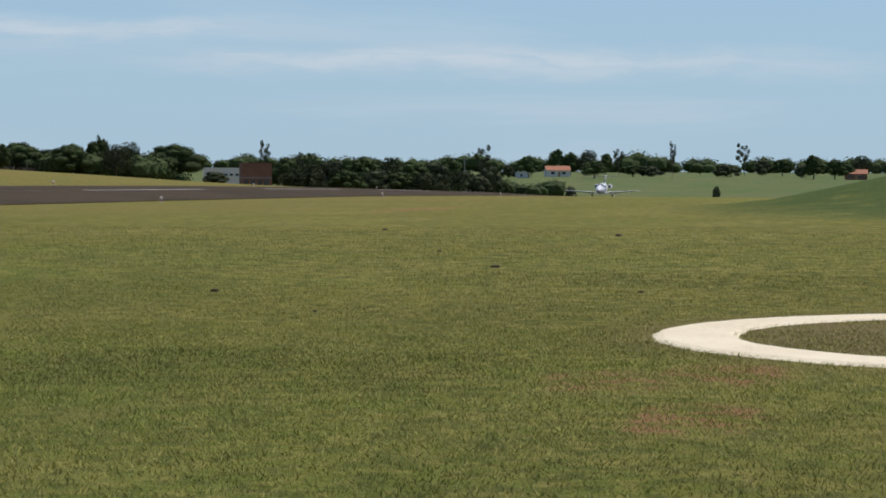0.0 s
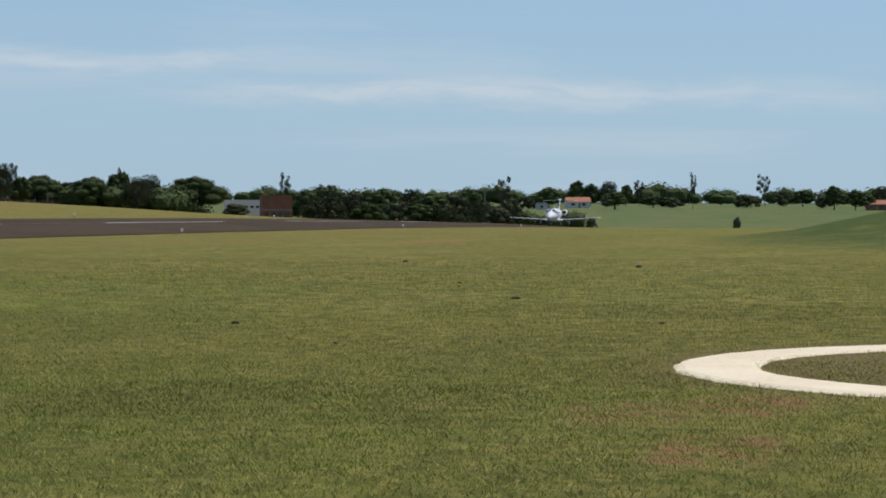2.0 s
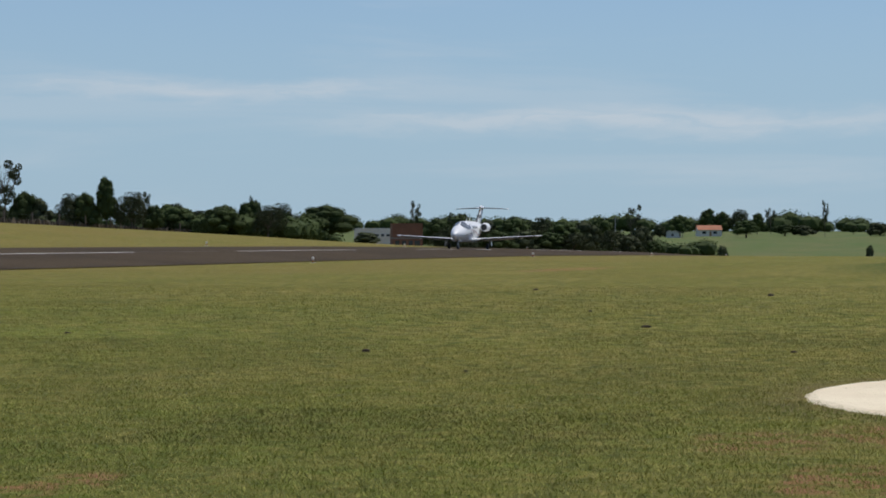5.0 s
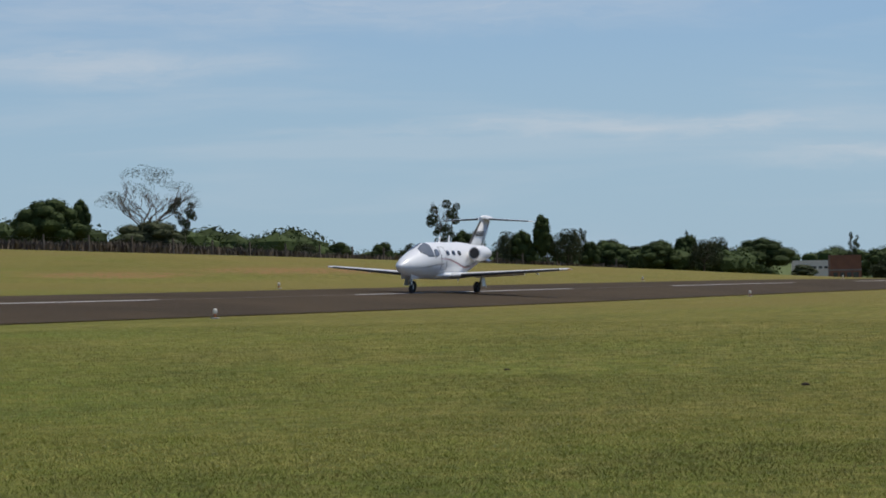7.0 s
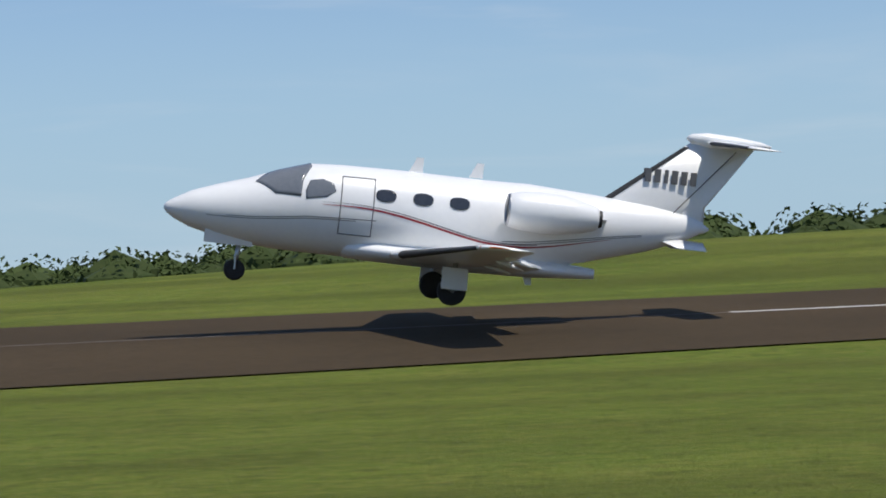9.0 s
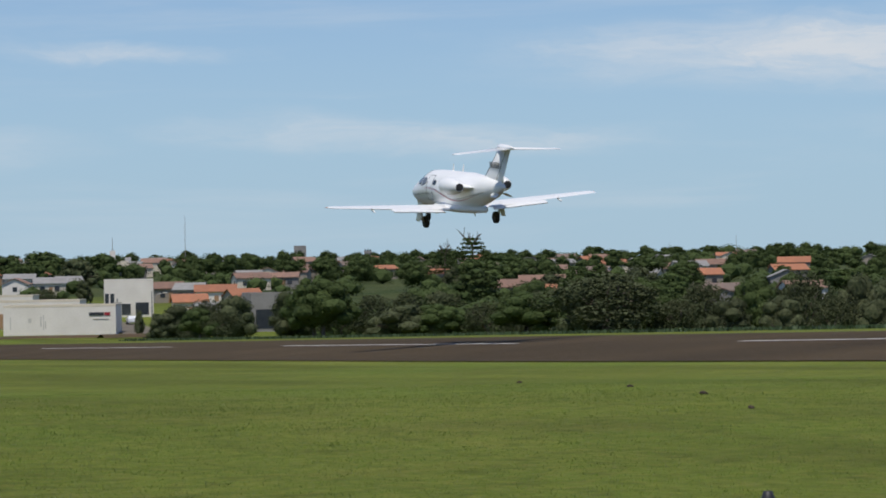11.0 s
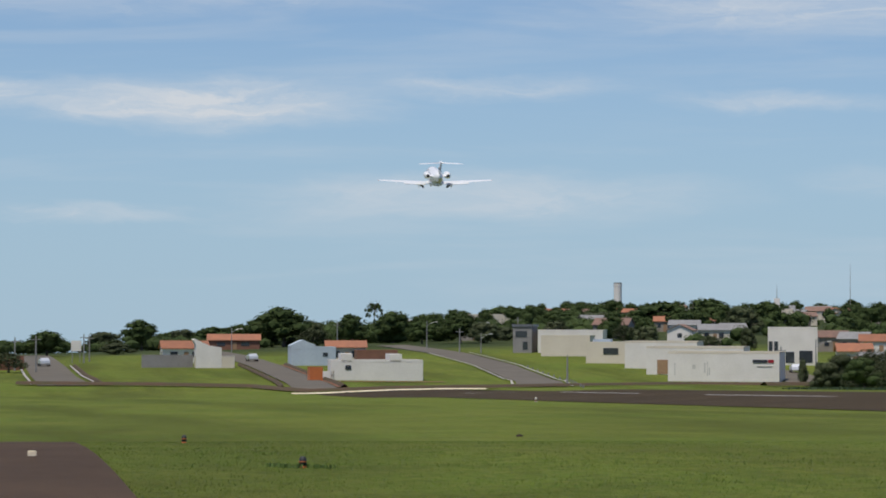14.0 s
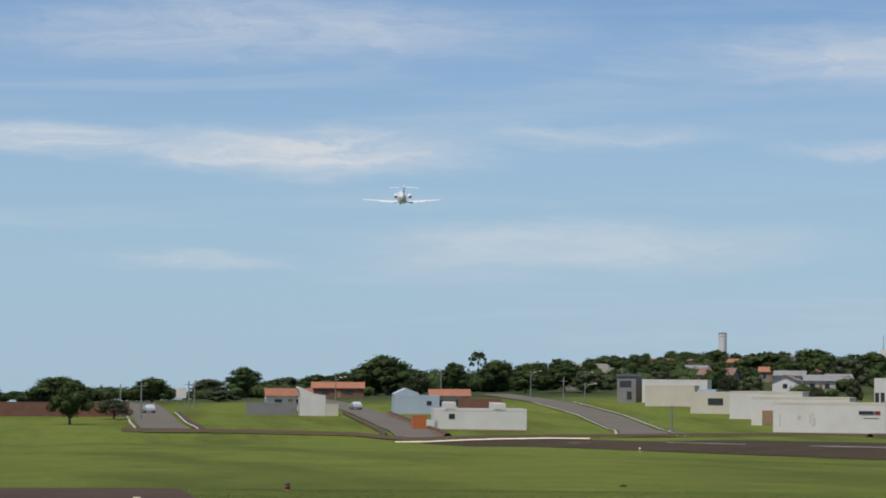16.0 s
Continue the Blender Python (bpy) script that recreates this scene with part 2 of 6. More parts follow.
    colour = blend(colour, blend((0.085, 0.14, 0.045), (0.13, 0.15, 0.06), noise_range(0.02, 0.35, 0.65, (1, 3, 1))), math_node("MULTIPLY", far_haze.outputs[0], 0.85))
    # darker ground colour among the town's gardens and beyond x = -525
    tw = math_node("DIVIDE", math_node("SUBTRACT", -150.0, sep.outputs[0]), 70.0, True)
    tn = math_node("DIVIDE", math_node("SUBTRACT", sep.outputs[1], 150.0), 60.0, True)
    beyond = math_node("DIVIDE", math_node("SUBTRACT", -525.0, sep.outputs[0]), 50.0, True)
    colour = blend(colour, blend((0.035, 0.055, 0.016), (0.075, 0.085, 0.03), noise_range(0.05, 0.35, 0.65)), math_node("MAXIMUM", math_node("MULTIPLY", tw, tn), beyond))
    # the mound's slope shading, put into its colour as a darker green ellipse
    ex = math_node("DIVIDE", math_node("SUBTRACT", sep.outputs[0], 125.0), 48.0)
    ey = math_node("DIVIDE", math_node("ADD", sep.outputs[1], 6.0), 17.0)
    mound_shade = math_node("SUBTRACT", 1.0, math_node("ADD", math_node("MULTIPLY", ex, ex), math_node("MULTIPLY", ey, ey)), True)
    colour = blend(colour, (0.07, 0.1, 0.02), math_node("MULTIPLY", math_node("MULTIPLY", mound_shade, 2.2), noise_range(0.4, 0.2, 0.6), True))
    # bare red earth: centre and radii
    bare = None
    for cx, cy, rx, ry in SOIL:
        dx = math_node("DIVIDE", math_node("SUBTRACT", sep.outputs[0], cx), rx)
        dy = math_node("DIVIDE", math_node("SUBTRACT", sep.outputs[1], cy), ry)
        d = math_node("ADD", math_node("MULTIPLY", dx, dx), math_node("MULTIPLY", dy, dy))
        v = math_node("SUBTRACT", 1.0, d, True)
        bare = v if bare is None else math_node("MAXIMUM", bare, v)
    ragged = math_node("MULTIPLY", math_node("MULTIPLY", bare, 2.4), math_node("MULTIPLY", noise_range(2.4, 0.46, 0.6, detail=9), noise_range(0.6, 0.34, 0.5)), True)
    colour = blend(colour, (0.3, 0.16, 0.07), ragged)
    # dry turf in and round the painted ring
    fx = math_node("DIVIDE", math_node("SUBTRACT", sep.outputs[0], 25.25), 5.6)
    fy = math_node("DIVIDE", math_node("ADD", sep.outputs[1], 2.28), 5.6)
    dry = math_node("SUBTRACT", 1.0, math_node("ADD", math_node("MULTIPLY", fx, fx), math_node("MULTIPLY", fy, fy)), True)
    colour = blend(colour, (0.2, 0.15, 0.06), math_node("MULTIPLY", math_node("MULTIPLY", dry, 2.5), noise_range(1.6, 0.3, 0.6), True))
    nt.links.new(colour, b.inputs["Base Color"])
    bp = nt.nodes.new("ShaderNodeBump")
    bp.inputs["Strength"].default_value, bp.inputs["Distance"].default_value = 0.9, 0.05
    nt.links.new(noise_range(14.0, 0.2, 0.8, detail=8), bp.inputs["Height"])
    nt.links.new(bp.outputs[0], b.inputs["Normal"])
    return m


GRASS_LUSH, GRASS_DRYGREEN = (0.12, 0.182, 0.021), (0.166, 0.182, 0.023)
GRASS_OLIVE, GRASS_DARK, GRASS_STRAW = (0.19, 0.162, 0.027), (0.068, 0.08, 0.012), (0.34, 0.275, 0.08)
SOIL = [(110, 20.5, 11, 1.5), (16.5, 1.25, 1.3, 0.6), (158, 76.6, 22, 3.0), (127.5, 75, 12, 2.6), (151, 76, 12, 2.2), (15.07, 6.08, 0.9, 0.35), (20.3, 1.3, 1.5, 0.7), (19.4, 2.1, 1.2, 0.7)]

M_GROUND = ground_material("mown_grass")
M_BLADE = material("grass_blades", (0.185, 0.225, 0.03), (0.38, 0.32, 0.1), 1.1, rough=0.75, island=0.5, spec=0.2)
M_BLADE_LUSH = material("lush_grass_blades", (0.085, 0.155, 0.018), (0.15, 0.19, 0.034), 1.1, rough=0.75, island=0.3, spec=0.2)
M_STAIN = material("rain_streaked_whitewash", (0.5, 0.46, 0.42), (0.62, 0.58, 0.52), 1.5, rough=0.95)
M_WEED = material("rank_field_weeds", (0.07, 0.12, 0.02), (0.1, 0.14, 0.03), 1.5, rough=0.8, island=0.4)
M_ASPHALT = material("runway_asphalt", (0.082, 0.058, 0.032), (0.046, 0.033, 0.019), 0.12, rough=0.92, bump=0.5, bump_scale=40, fine=40, spec=0.12)
M_APRON = material("worn_apron_asphalt", (0.098, 0.062, 0.038), (0.062, 0.04, 0.026), 0.5, rough=0.92, bump=0.5, bump_scale=40, spec=0.2)
M_ROAD = material("street_asphalt", (0.165, 0.138, 0.1), (0.12, 0.1, 0.072), 0.2, rough=0.9)
M_LINE = material("worn_white_road_paint", (0.62, 0.6, 0.56), (0.4, 0.37, 0.34), 1.5, rough=0.8)
M_FAINT = material("faded_road_paint", (0.2, 0.17, 0.15), (0.12, 0.1, 0.085), 0.6, rough=0.9)
M_LIME = material("whitewashed_cement", (0.86, 0.75, 0.54), (0.74, 0.62, 0.43), 0.9, rough=0.9, bump=0.4)
M_SOIL = material("red_earth", (0.28, 0.12, 0.06), (0.2, 0.1, 0.055), 0.4, rough=0.95, bump=0.6)
M_DARKSOIL = material("dark_red_earth", (0.1, 0.055, 0.032), (0.07, 0.06, 0.025), 0.5, rough=0.95, bump=0.6)
M_CLOD = material("dark_turned_earth", (0.06, 0.04, 0.025), (0.035, 0.025, 0.016), 8, rough=0.95)
M_KERB = material("concrete_kerb", (0.5, 0.47, 0.42), (0.38, 0.34, 0.3), 0.8, rough=0.9)
M_LEAF = material("broad_leaves", (0.04, 0.062, 0.018), (0.062, 0.082, 0.027), 1.2, rough=0.8, island=0.3, spec=0.12)
M_LEAF2 = material("dull_leaves", (0.052, 0.067, 0.03), (0.08, 0.085, 0.042), 1.2, rough=0.8, island=0.3, spec=0.12)
M_CANE = material("tall_fodder_grass", (0.036, 0.07, 0.022), (0.06, 0.085, 0.034), 1.0, rough=0.7, island=0.4)
M_BARK = material("grey_bark", (0.16, 0.13, 0.1), (0.09, 0.07, 0.055), 3.0, rough=0.9, bump=0.5)
M_BRUSH = material("dry_brush", (0.16, 0.11, 0.075), (0.1, 0.085, 0.05), 1.0, rough=0.9, island=0.4)
M_WHITE = material("white_aircraft_paint", (0.89, 0.89, 0.88), (0.84, 0.84, 0.84), 0.8, rough=0.34, coat=0.15)
M_BLACK = material("black_rubber_boot", (0.018, 0.018, 0.02), (0.03, 0.03, 0.03), 4, rough=0.55)
M_TYRE = material("tyre_rubber", (0.015, 0.015, 0.016), (0.03, 0.028, 0.026), 6, rough=0.8)
M_GLASS = material("tinted_window", (0.03, 0.035, 0.045), (0.05, 0.055, 0.065), 1, rough=0.08, spec=0.8)
# cockpit glass: the sky's reflection is put into its pale base colour
M_SCREEN = material("windscreen_sky_reflection", (0.15, 0.165, 0.185), (0.19, 0.205, 0.225), 1, rough=0.1, spec=0.8)
M_RED = material("red_stripe", (0.35, 0.02, 0.035), (0.3, 0.02, 0.03), 2, rough=0.3)
M_GREY = material("grey_stripe", (0.12, 0.12, 0.13), (0.16, 0.16, 0.17), 2, rough=0.35)
M_METAL = material("bare_metal", (0.5, 0.5, 0.5), (0.4, 0.4, 0.41), 3, rough=0.35, metal=0.9)
M_DARK = material("dark_duct", (0.02, 0.02, 0.02), (0.03, 0.03, 0.03), 3, rough=0.6)
M_WALL_WHITE = material("whitewashed_wall", (0.8, 0.74, 0.67), (0.7, 0.64, 0.57), 0.35, rough=0.9)
M_WALL_CREAM = material("cream_render", (0.72, 0.63, 0.5), (0.64, 0.55, 0.43), 0.3, rough=0.9)
M_WALL_DIM = material("weathered_beige_render", (0.36, 0.31, 0.25), (0.27, 0.23, 0.19), 0.4, rough=0.95)
M_WALL_BLUE = material("pale_blue_render", (0.5, 0.56, 0.6), (0.42, 0.47, 0.52), 0.3, rough=0.9)
M_WALL_GREY = material("bare_cement_wall", (0.3, 0.28, 0.26), (0.22, 0.2, 0.19), 0.4, rough=0.95)
M_WALL_OCHRE = material("ochre_render", (0.5, 0.36, 0.2), (0.42, 0.3, 0.16), 0.4, rough=0.9)
M_BRICK = material("bare_red_brick", (0.26, 0.12, 0.075), (0.19, 0.09, 0.06), 0.8, rough=0.95)
M_ROOF_RED = material("orange_clay_tiles", (0.42, 0.17, 0.085), (0.3, 0.13, 0.075), 0.7, rough=0.85, island=0.2)
M_ROOF_BROWN = material("weathered_clay_tiles", (0.3, 0.17, 0.12), (0.2, 0.13, 0.1), 0.7, rough=0.9, island=0.25)
M_ROOF_DULL = material("old_mossy_tiles", (0.22, 0.15, 0.12), (0.15, 0.12, 0.1), 0.7, rough=0.9)
M_ROOF_YELLOW = material("straw_coloured_tiles", (0.52, 0.38, 0.18), (0.42, 0.3, 0.15), 0.7, rough=0.85)
M_ROOF_GREY = material("grey_fibre_cement", (0.3, 0.29, 0.28), (0.22, 0.21, 0.2), 0.5, rough=0.9)
M_CHARCOAL = material("charcoal_cladding", (0.022, 0.024, 0.03), (0.032, 0.034, 0.04), 0.4, rough=0.6)
M_GOLD = material("yellow_sign_paint", (0.5, 0.36, 0.05), (0.42, 0.3, 0.05), 2, rough=0.5)
M_ORANGE = material("orange_paint", (0.6, 0.17, 0.04), (0.5, 0.14, 0.04), 2, rough=0.5)
M_POST = material("weathered_concrete_post", (0.3, 0.29, 0.27), (0.2, 0.19, 0.18), 1.5, rough=0.9)
M_TIMBER = material("weathered_timber", (0.4, 0.24, 0.13), (0.3, 0.18, 0.1), 2, rough=0.85)


# ---- mesh helpers ----
def mesh_of(name, verts, faces, mat, smooth_shade=False):
    me = bpy.data.meshes.new(name)
    me.from_pydata([tuple(v) for v in verts], [], [tuple(f) for f in faces])
    me.materials.append(mat)
    if smooth_shade:
        me.polygons.foreach_set("use_smooth", [True] * len(me.polygons))
    me.update()
    return me


def part(name, bm, mat, parent, label="", m=None, shade=False):
    """Links a bmesh, or a ready mesh, as one mesh object under a thing."""
    if isinstance(bm, bpy.types.Mesh):
        me = bm
    else:
        me = bpy.data.meshes.new(name)
        bmesh.ops.recalc_face_normals(bm, faces=bm.faces[:])
        bm.to_mesh(me)
        bm.free()
        me.materials.append(mat)
        if shade:
            me.polygons.foreach_set("use_smooth", [True] * len(me.polygons))
    ob = new(name, me)
    ob.parent = parent
    if m is not None:
        ob.matrix_basis = m
    if label:
        tagged(ob, label)
    return ob


def block(size, at=(0, 0, 0), bevel=0.0, m=None):
    """A box resting on its base centre, with worn edges."""
    bm = bmesh.new()
    bmesh.ops.create_cube(bm, size=1)
    bmesh.ops.scale(bm, vec=size, verts=bm.verts)
    bmesh.ops.translate(bm, vec=(at[0], at[1], at[2] + size[2] / 2), verts=bm.verts)
    if bevel:
        bmesh.ops.bevel(bm, geom=bm.edges[:], offset=bevel, segments=2, affect="EDGES")
    if m is not None:
        bmesh.ops.transform(bm, matrix=m, verts=bm.verts)
    return bm


def tube(points, radii, sides=8):
    """A tube along points."""
    bm = bmesh.new()
    rings = []
    pts = [Vector(p) for p in points]
    for i, p in enumerate(pts):
        d = (pts[min(i + 1, len(pts) - 1)] - pts[max(i - 1, 0)]).normalized()
        u = d.orthogonal().normalized()
        v = d.cross(u)
        rings.append([bm.verts.new(p + radii[i] * (u * math.cos(a) + v * math.sin(a))) for a in [2 * math.pi * k / sides for k in range(sides)]])
    for a, b in zip(rings, rings[1:]):
        for k in range(sides):
            bm.faces.new((a[k], a[(k + 1) % sides], b[(k + 1) % sides], b[k]))
    bm.faces.new(rings[0][::-1])
    bm.faces.new(rings[-1])
    return bm


def lathe(profile, sides=24, axis="x", at=(0, 0, 0)):
    """Profile of (along, radius), turned round an axis."""
    bm = bmesh.new()
    rings = []
    for s, r in profile:
        ring = []
        for k in range(sides):
            a = 2 * math.pi * k / sides
            c, d = r * math.cos(a), r * math.sin(a)
            p = {"x": (s, c, d), "y": (c, s, d), "z": (c, d, s)}[axis]
            ring.append(bm.verts.new((p[0] + at[0], p[1] + at[1], p[2] + at[2])))
        rings.append(ring)
    for a, b in zip(rings, rings[1:]):
        for k in range(sides):
            bm.faces.new((a[k], a[(k + 1) % sides], b[(k + 1) % sides], b[k]))
    bm.faces.new(rings[0][::-1])
    bm.faces.new(rings[-1])
    return bm


def loft(rings, closed=True):
    bm = bmesh.new()
    made = [[bm.verts.new(p) for p in ring] for ring in rings]
    n = len(rings[0])
    for a, b in zip(made, made[1:]):
        for k in range(n if closed else n - 1):
            bm.faces.new((a[k], a[(k + 1) % n], b[(k + 1) % n], b[k]))
    if closed:
        bm.faces.new(made[0][::-1])
        bm.faces.new(made[-1])
    return bm


def thing(name, m, label, category, group="", kind=""):
    ob = new(name)
    ob.empty_display_size = 0.3
    ob.matrix_basis = m
    return tagged(ob, label, category, group, kind)


def facing(x, y, turn=0.0, z=None):
    """A pose on the land whose back (+y) looks away from the field's middle."""
    zz = float(land(x, y)) if z is None else z
    return pose(x, y, zz, 0, 0, math.degrees(math.atan2(-x, y)) + turn)


# ---- the lie of the land: x runs along the runway, y away from the camera's side ----
RUN_X = [-900, -328, -304, -262, -242, -195, -175, -129, -100, -81, -52, -20, 0, 20, 46, 62, 90, 117, 143, 170, 206, 260, 314, 379, 444, 520, 700]
RUN_Z = [-9, -6.6, -6.1, -5.25, -4.52, -3.52, -3.1, -2.08, -1.45, -1.04, -0.3, 0.2, 0.38, 0.58, 0.74, 0.69, 0.53, 0.43, 0.36, 0.26, 0.11, -0.3, -0.9, -1.88, -2.72, -4.0, -8.0]
FAR_R = [0, 250, 300, 400, 450, 520, 600, 850, 1100, 1500, 2500, 6000]
FAR_EAST = [-5, -6, -6.5, -7, -7, -6.8, -6.2, -2.5, 0.8, 2, 3, 3]
FAR_NORTH = [4, 4.4, 4.8, 5, 5, 5, 5, 5, 5, 6, 6, 6]
FAR_TOWN = [-5, -6, -7, -7.4, -6.6, -5, -2.6, 1.5, 5, 10, 15, 16]
FAR_MID = [-4, -5.5, -6.4, -6.6, -5.4, -3.2, -1.6, 3, 7, 9, 10, 10]
FAR_WEST = [-4, -5.5, -6, -6, -5.3, -4.9, -4.9, -9, -15, -24, -46, -110]


def smooth(a, b, v):
    t = np.clip((v - a) / (b - a), 0, 1)
    return t * t * (3 - 2 * t)


def runway_z(x):
    return sum(np.interp(np.asarray(x, float) + d, RUN_X, RUN_Z) for d in (-10, -5, 0, 5, 10)) / 5


def land(x, y):
    """Height of the ground at x, y (arrays or numbers)."""
    x, y = np.asarray(x, float), np.asarray(y, float)
    r, az = np.hypot(x, y), np.degrees(np.arctan2(-x, y))
    mid = runway_z(x)
    shoulder = -0.5 + 0.2 * np.exp(-((x - 22) / 20) ** 2)
    near = (mid + shoulder) * smooth(25, 60, r)
    strip = mid + np.where(y < 50, shoulder * (50 - y) / 9, (y - 50) / 45)
    rise = np.interp(x, [-60, -40, 0, 30, 71, 150, 270, 353, 400], [0, 0, 1.1, 1.8, 2.4, 3.1, 1.9, 0.4, 0])
    bank = mid + 0.2 + rise * smooth(57, 104, y)
    z = np.where(y < 41, near, np.where(y < 59, strip, bank))
    mound = 1.85 * np.exp(-((x - 128) / 22) ** 2 - (np.where(y > -2, y + 2, (y + 2) * 0.4) / 6.5) ** 2)
    z = z + mound
    prof = [np.interp(r, FAR_R, p) for p in (FAR_EAST, FAR_EAST, FAR_NORTH, FAR_TOWN, FAR_MID, FAR_WEST, FAR_EAST)]
    knots = [-180, -76, -60, 48, 77, 91, 180]
    far = np.zeros_like(z)
    for i in range(6):
        t = np.clip((az - knots[i]) / (knots[i + 1] - knots[i]), 0, 1)
        inside = (az >= knots[i]) & (az <= knots[i + 1])
        far = np.where(inside, prof[i] * (1 - t) + prof[i + 1] * t, far)
    top = np.interp(x, [-40, 20], [73, 106])
    out = np.maximum.reduce([(y - top) / 45, (-x - 318) / 50, (x - 500) / 130, (-y - 120) / 120])
    w = smooth(0, 1, out)
    return z * (1 - w) + far * w



def drape(name, xs, ys, lift, mat, keep=None):
    """A sheet that lies on the land, over grid lines xs, ys."""
    X, Y = np.meshgrid(xs, ys)
    Z = land(X, Y) + lift
    nx = len(xs)
    verts = np.stack([X.ravel(), Y.ravel(), Z.ravel()], 1)
    faces = [(j * nx + i, j * nx + i + 1, (j + 1) * nx + i + 1, (j + 1) * nx + i) for j in range(len(ys) - 1) for i in range(nx - 1)
             if keep is None or keep((xs[i] + xs[i + 1]) / 2, (ys[j] + ys[j + 1]) / 2)]
    return new(name, mesh_of(name, verts, faces, mat, True))


# ---- ground, runway, apron ----
def grow(a, b, step, factor):
    v, out = a, []
    while v < b:
        out.append(v)
        v += step
        step *= factor
    return out


GX = sorted({round(-v, 2) for v in grow(300, 4700, 8, 1.09)} | {float(v) for v in range(-296, 521, 4)} | {round(v, 2) for v in grow(528, 4700, 8, 1.09)})
GY = sorted({round(-v, 2) for v in grow(60, 4700, 6, 1.12)} | {float(v) for v in range(-57, 41, 3)} | {41.0, 44.5, 47.5, 49.8, 50.2, 52.5, 55.5, 59.0} | {float(v) for v in range(62, 200, 3)} | {round(v, 2) for v in grow(200, 4700, 5, 1.08)})
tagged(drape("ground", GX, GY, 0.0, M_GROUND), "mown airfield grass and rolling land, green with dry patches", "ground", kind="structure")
RX = [-327.0] + [x for x in GX if -326 <= x <= 520]
RY = [y for y in GY if 41 <= y <= 59]
tagged(drape("runway", RX, RY, 0.03, M_ASPHALT), "dark brown asphalt runway with worn surface", "runway", kind="structure")


def strip_mesh(name, x0, x1, y0, y1, lift, mat):
    xs = [x0] + [x for x in GX if x0 < x < x1] + [x1]
    return drape(name, xs, [y0, y1], lift, mat)


marking = tagged(new("runway_marking"), "worn white runway centre line dashes", "runway marking", kind="structure")
for k in range(-5, 13):
    x1 = -81.5 + k * 47 + 28.4
    x0 = x1 - 28.4
    if x0 < -300:
        continue
    d = strip_mesh("dash", x0, x1, 49.8, 50.2, 0.036, M_LINE)
    d.parent = marking
d = strip_mesh("faint_line", -53, 150, 49.93, 50.07, 0.033, M_FAINT)
d.parent = marking
apron = drape("apron", [-43.5, -42.5, -40, -36, -32, -28, -24, -20, -14], [-40, -20, -10, -4, 0, 0.8, 1.3], 0.045, M_APRON, lambda x, y: x > -42.5 or y < 0.8)
tagged(apron, "worn brown asphalt apron at the edge of the grass", "apron", kind="structure")

# white painted ring in the grass
bm = bmesh.new()
n = 96
rows4 = []
for r, zz in ((4.64, -0.01), (4.5, 0.03), (3.84, 0.03), (3.7, -0.01)):
    rows4.append([bm.verts.new((25.25 + (r + 0.06 * noise.noise((k * 0.8, 2.0 * (r > 4), 0))) * math.cos(2 * math.pi * k / n), -2.28 + (r + 0.06 * noise.noise((k * 0.8, 2.0 * (r > 4), 0))) * math.sin(2 * math.pi * k / n), float(land(25.25, -2.28)) + zz)) for k in range(n)])
for a, b in zip(rows4, rows4[1:]):
    for k in range(n):
        bm.faces.new((a[k], a[(k + 1) % n], b[(k + 1) % n], b[k]))
ring_me = bpy.data.meshes.new("cement_ring")
bmesh.ops.recalc_face_normals(bm, faces=bm.faces[:])
bm.to_mesh(ring_me)
ring_me.materials.append(M_LIME)
tagged(new("cement_ring", ring_me), "whitewashed cement ring set flat in the grass", "ground marking")

# ---- the light jet: nose towards -x, origin on the ground between the main wheels ----
STATIONS = [(-5.62, 1.40, 0.03, 0.03), (-5.57, 1.40, 0.11, 0.10), (-5.42, 1.40, 0.22, 0.20), (-5.1, 1.42, 0.39, 0.36), (-4.6, 1.45, 0.54, 0.51), (-4.0, 1.50, 0.67, 0.65),
            (-3.45, 1.58, 0.74, 0.78), (-2.85, 1.67, 0.78, 0.88), (-2.2, 1.69, 0.79, 0.90), (-1.0, 1.70, 0.79, 0.91), (0.6, 1.70, 0.79, 0.90),
            (1.5, 1.76, 0.75, 0.86), (2.8, 1.87, 0.60, 0.68), (4.0, 1.99, 0.41, 0.46), (4.75, 2.08, 0.22, 0.26), (5.1, 2.12, 0.08, 0.1)]


def hull(x, a, out=0.0):
    """A point of the fuselage skin at station x; a: degrees up from the port side (towards -y)."""
    xs = [s[0] for s in STATIONS]
    zc, hw, hh = [float(np.interp(x, xs, [s[i] for s in STATIONS])) for i in (1, 2, 3)]
    c, s = math.cos(radians(a)), math.sin(radians(a))
    return Vector((x, -(hw + out) * c, zc + (hh + out) * s))


def skin_patch(outline, out=0.012, steps=6):
    """A patch on the skin inside a closed outline of (x, angle)."""
    bm = bmesh.new()
    cx = sum(p[0] for p in outline) / len(outline)
    ca = sum(p[1] for p in outline) / len(outline)
    rings = []
    for j in range(1, steps + 1):
        f = j / steps
        rings.append([bm.verts.new(hull(cx + (x - cx) * f, ca + (a - ca) * f, out)) for x, a in outline])
    c = bm.verts.new(hull(cx, ca, out))
    n = len(outline)
    for k in range(n):
        bm.faces.new((c, rings[0][k], rings[0][(k + 1) % n]))
    for p, q in zip(rings, rings[1:]):
        for k in range(n):
            bm.faces.new((p[k], q[k], q[(k + 1) % n], p[(k + 1) % n]))
    rim = [bm.verts.new(hull(x, a, 0.0)) for x, a in outline]
    for k in range(n):
        bm.faces.new((rings[-1][k], rim[k], rim[(k + 1) % n], rings[-1][(k + 1) % n]))
    return bm


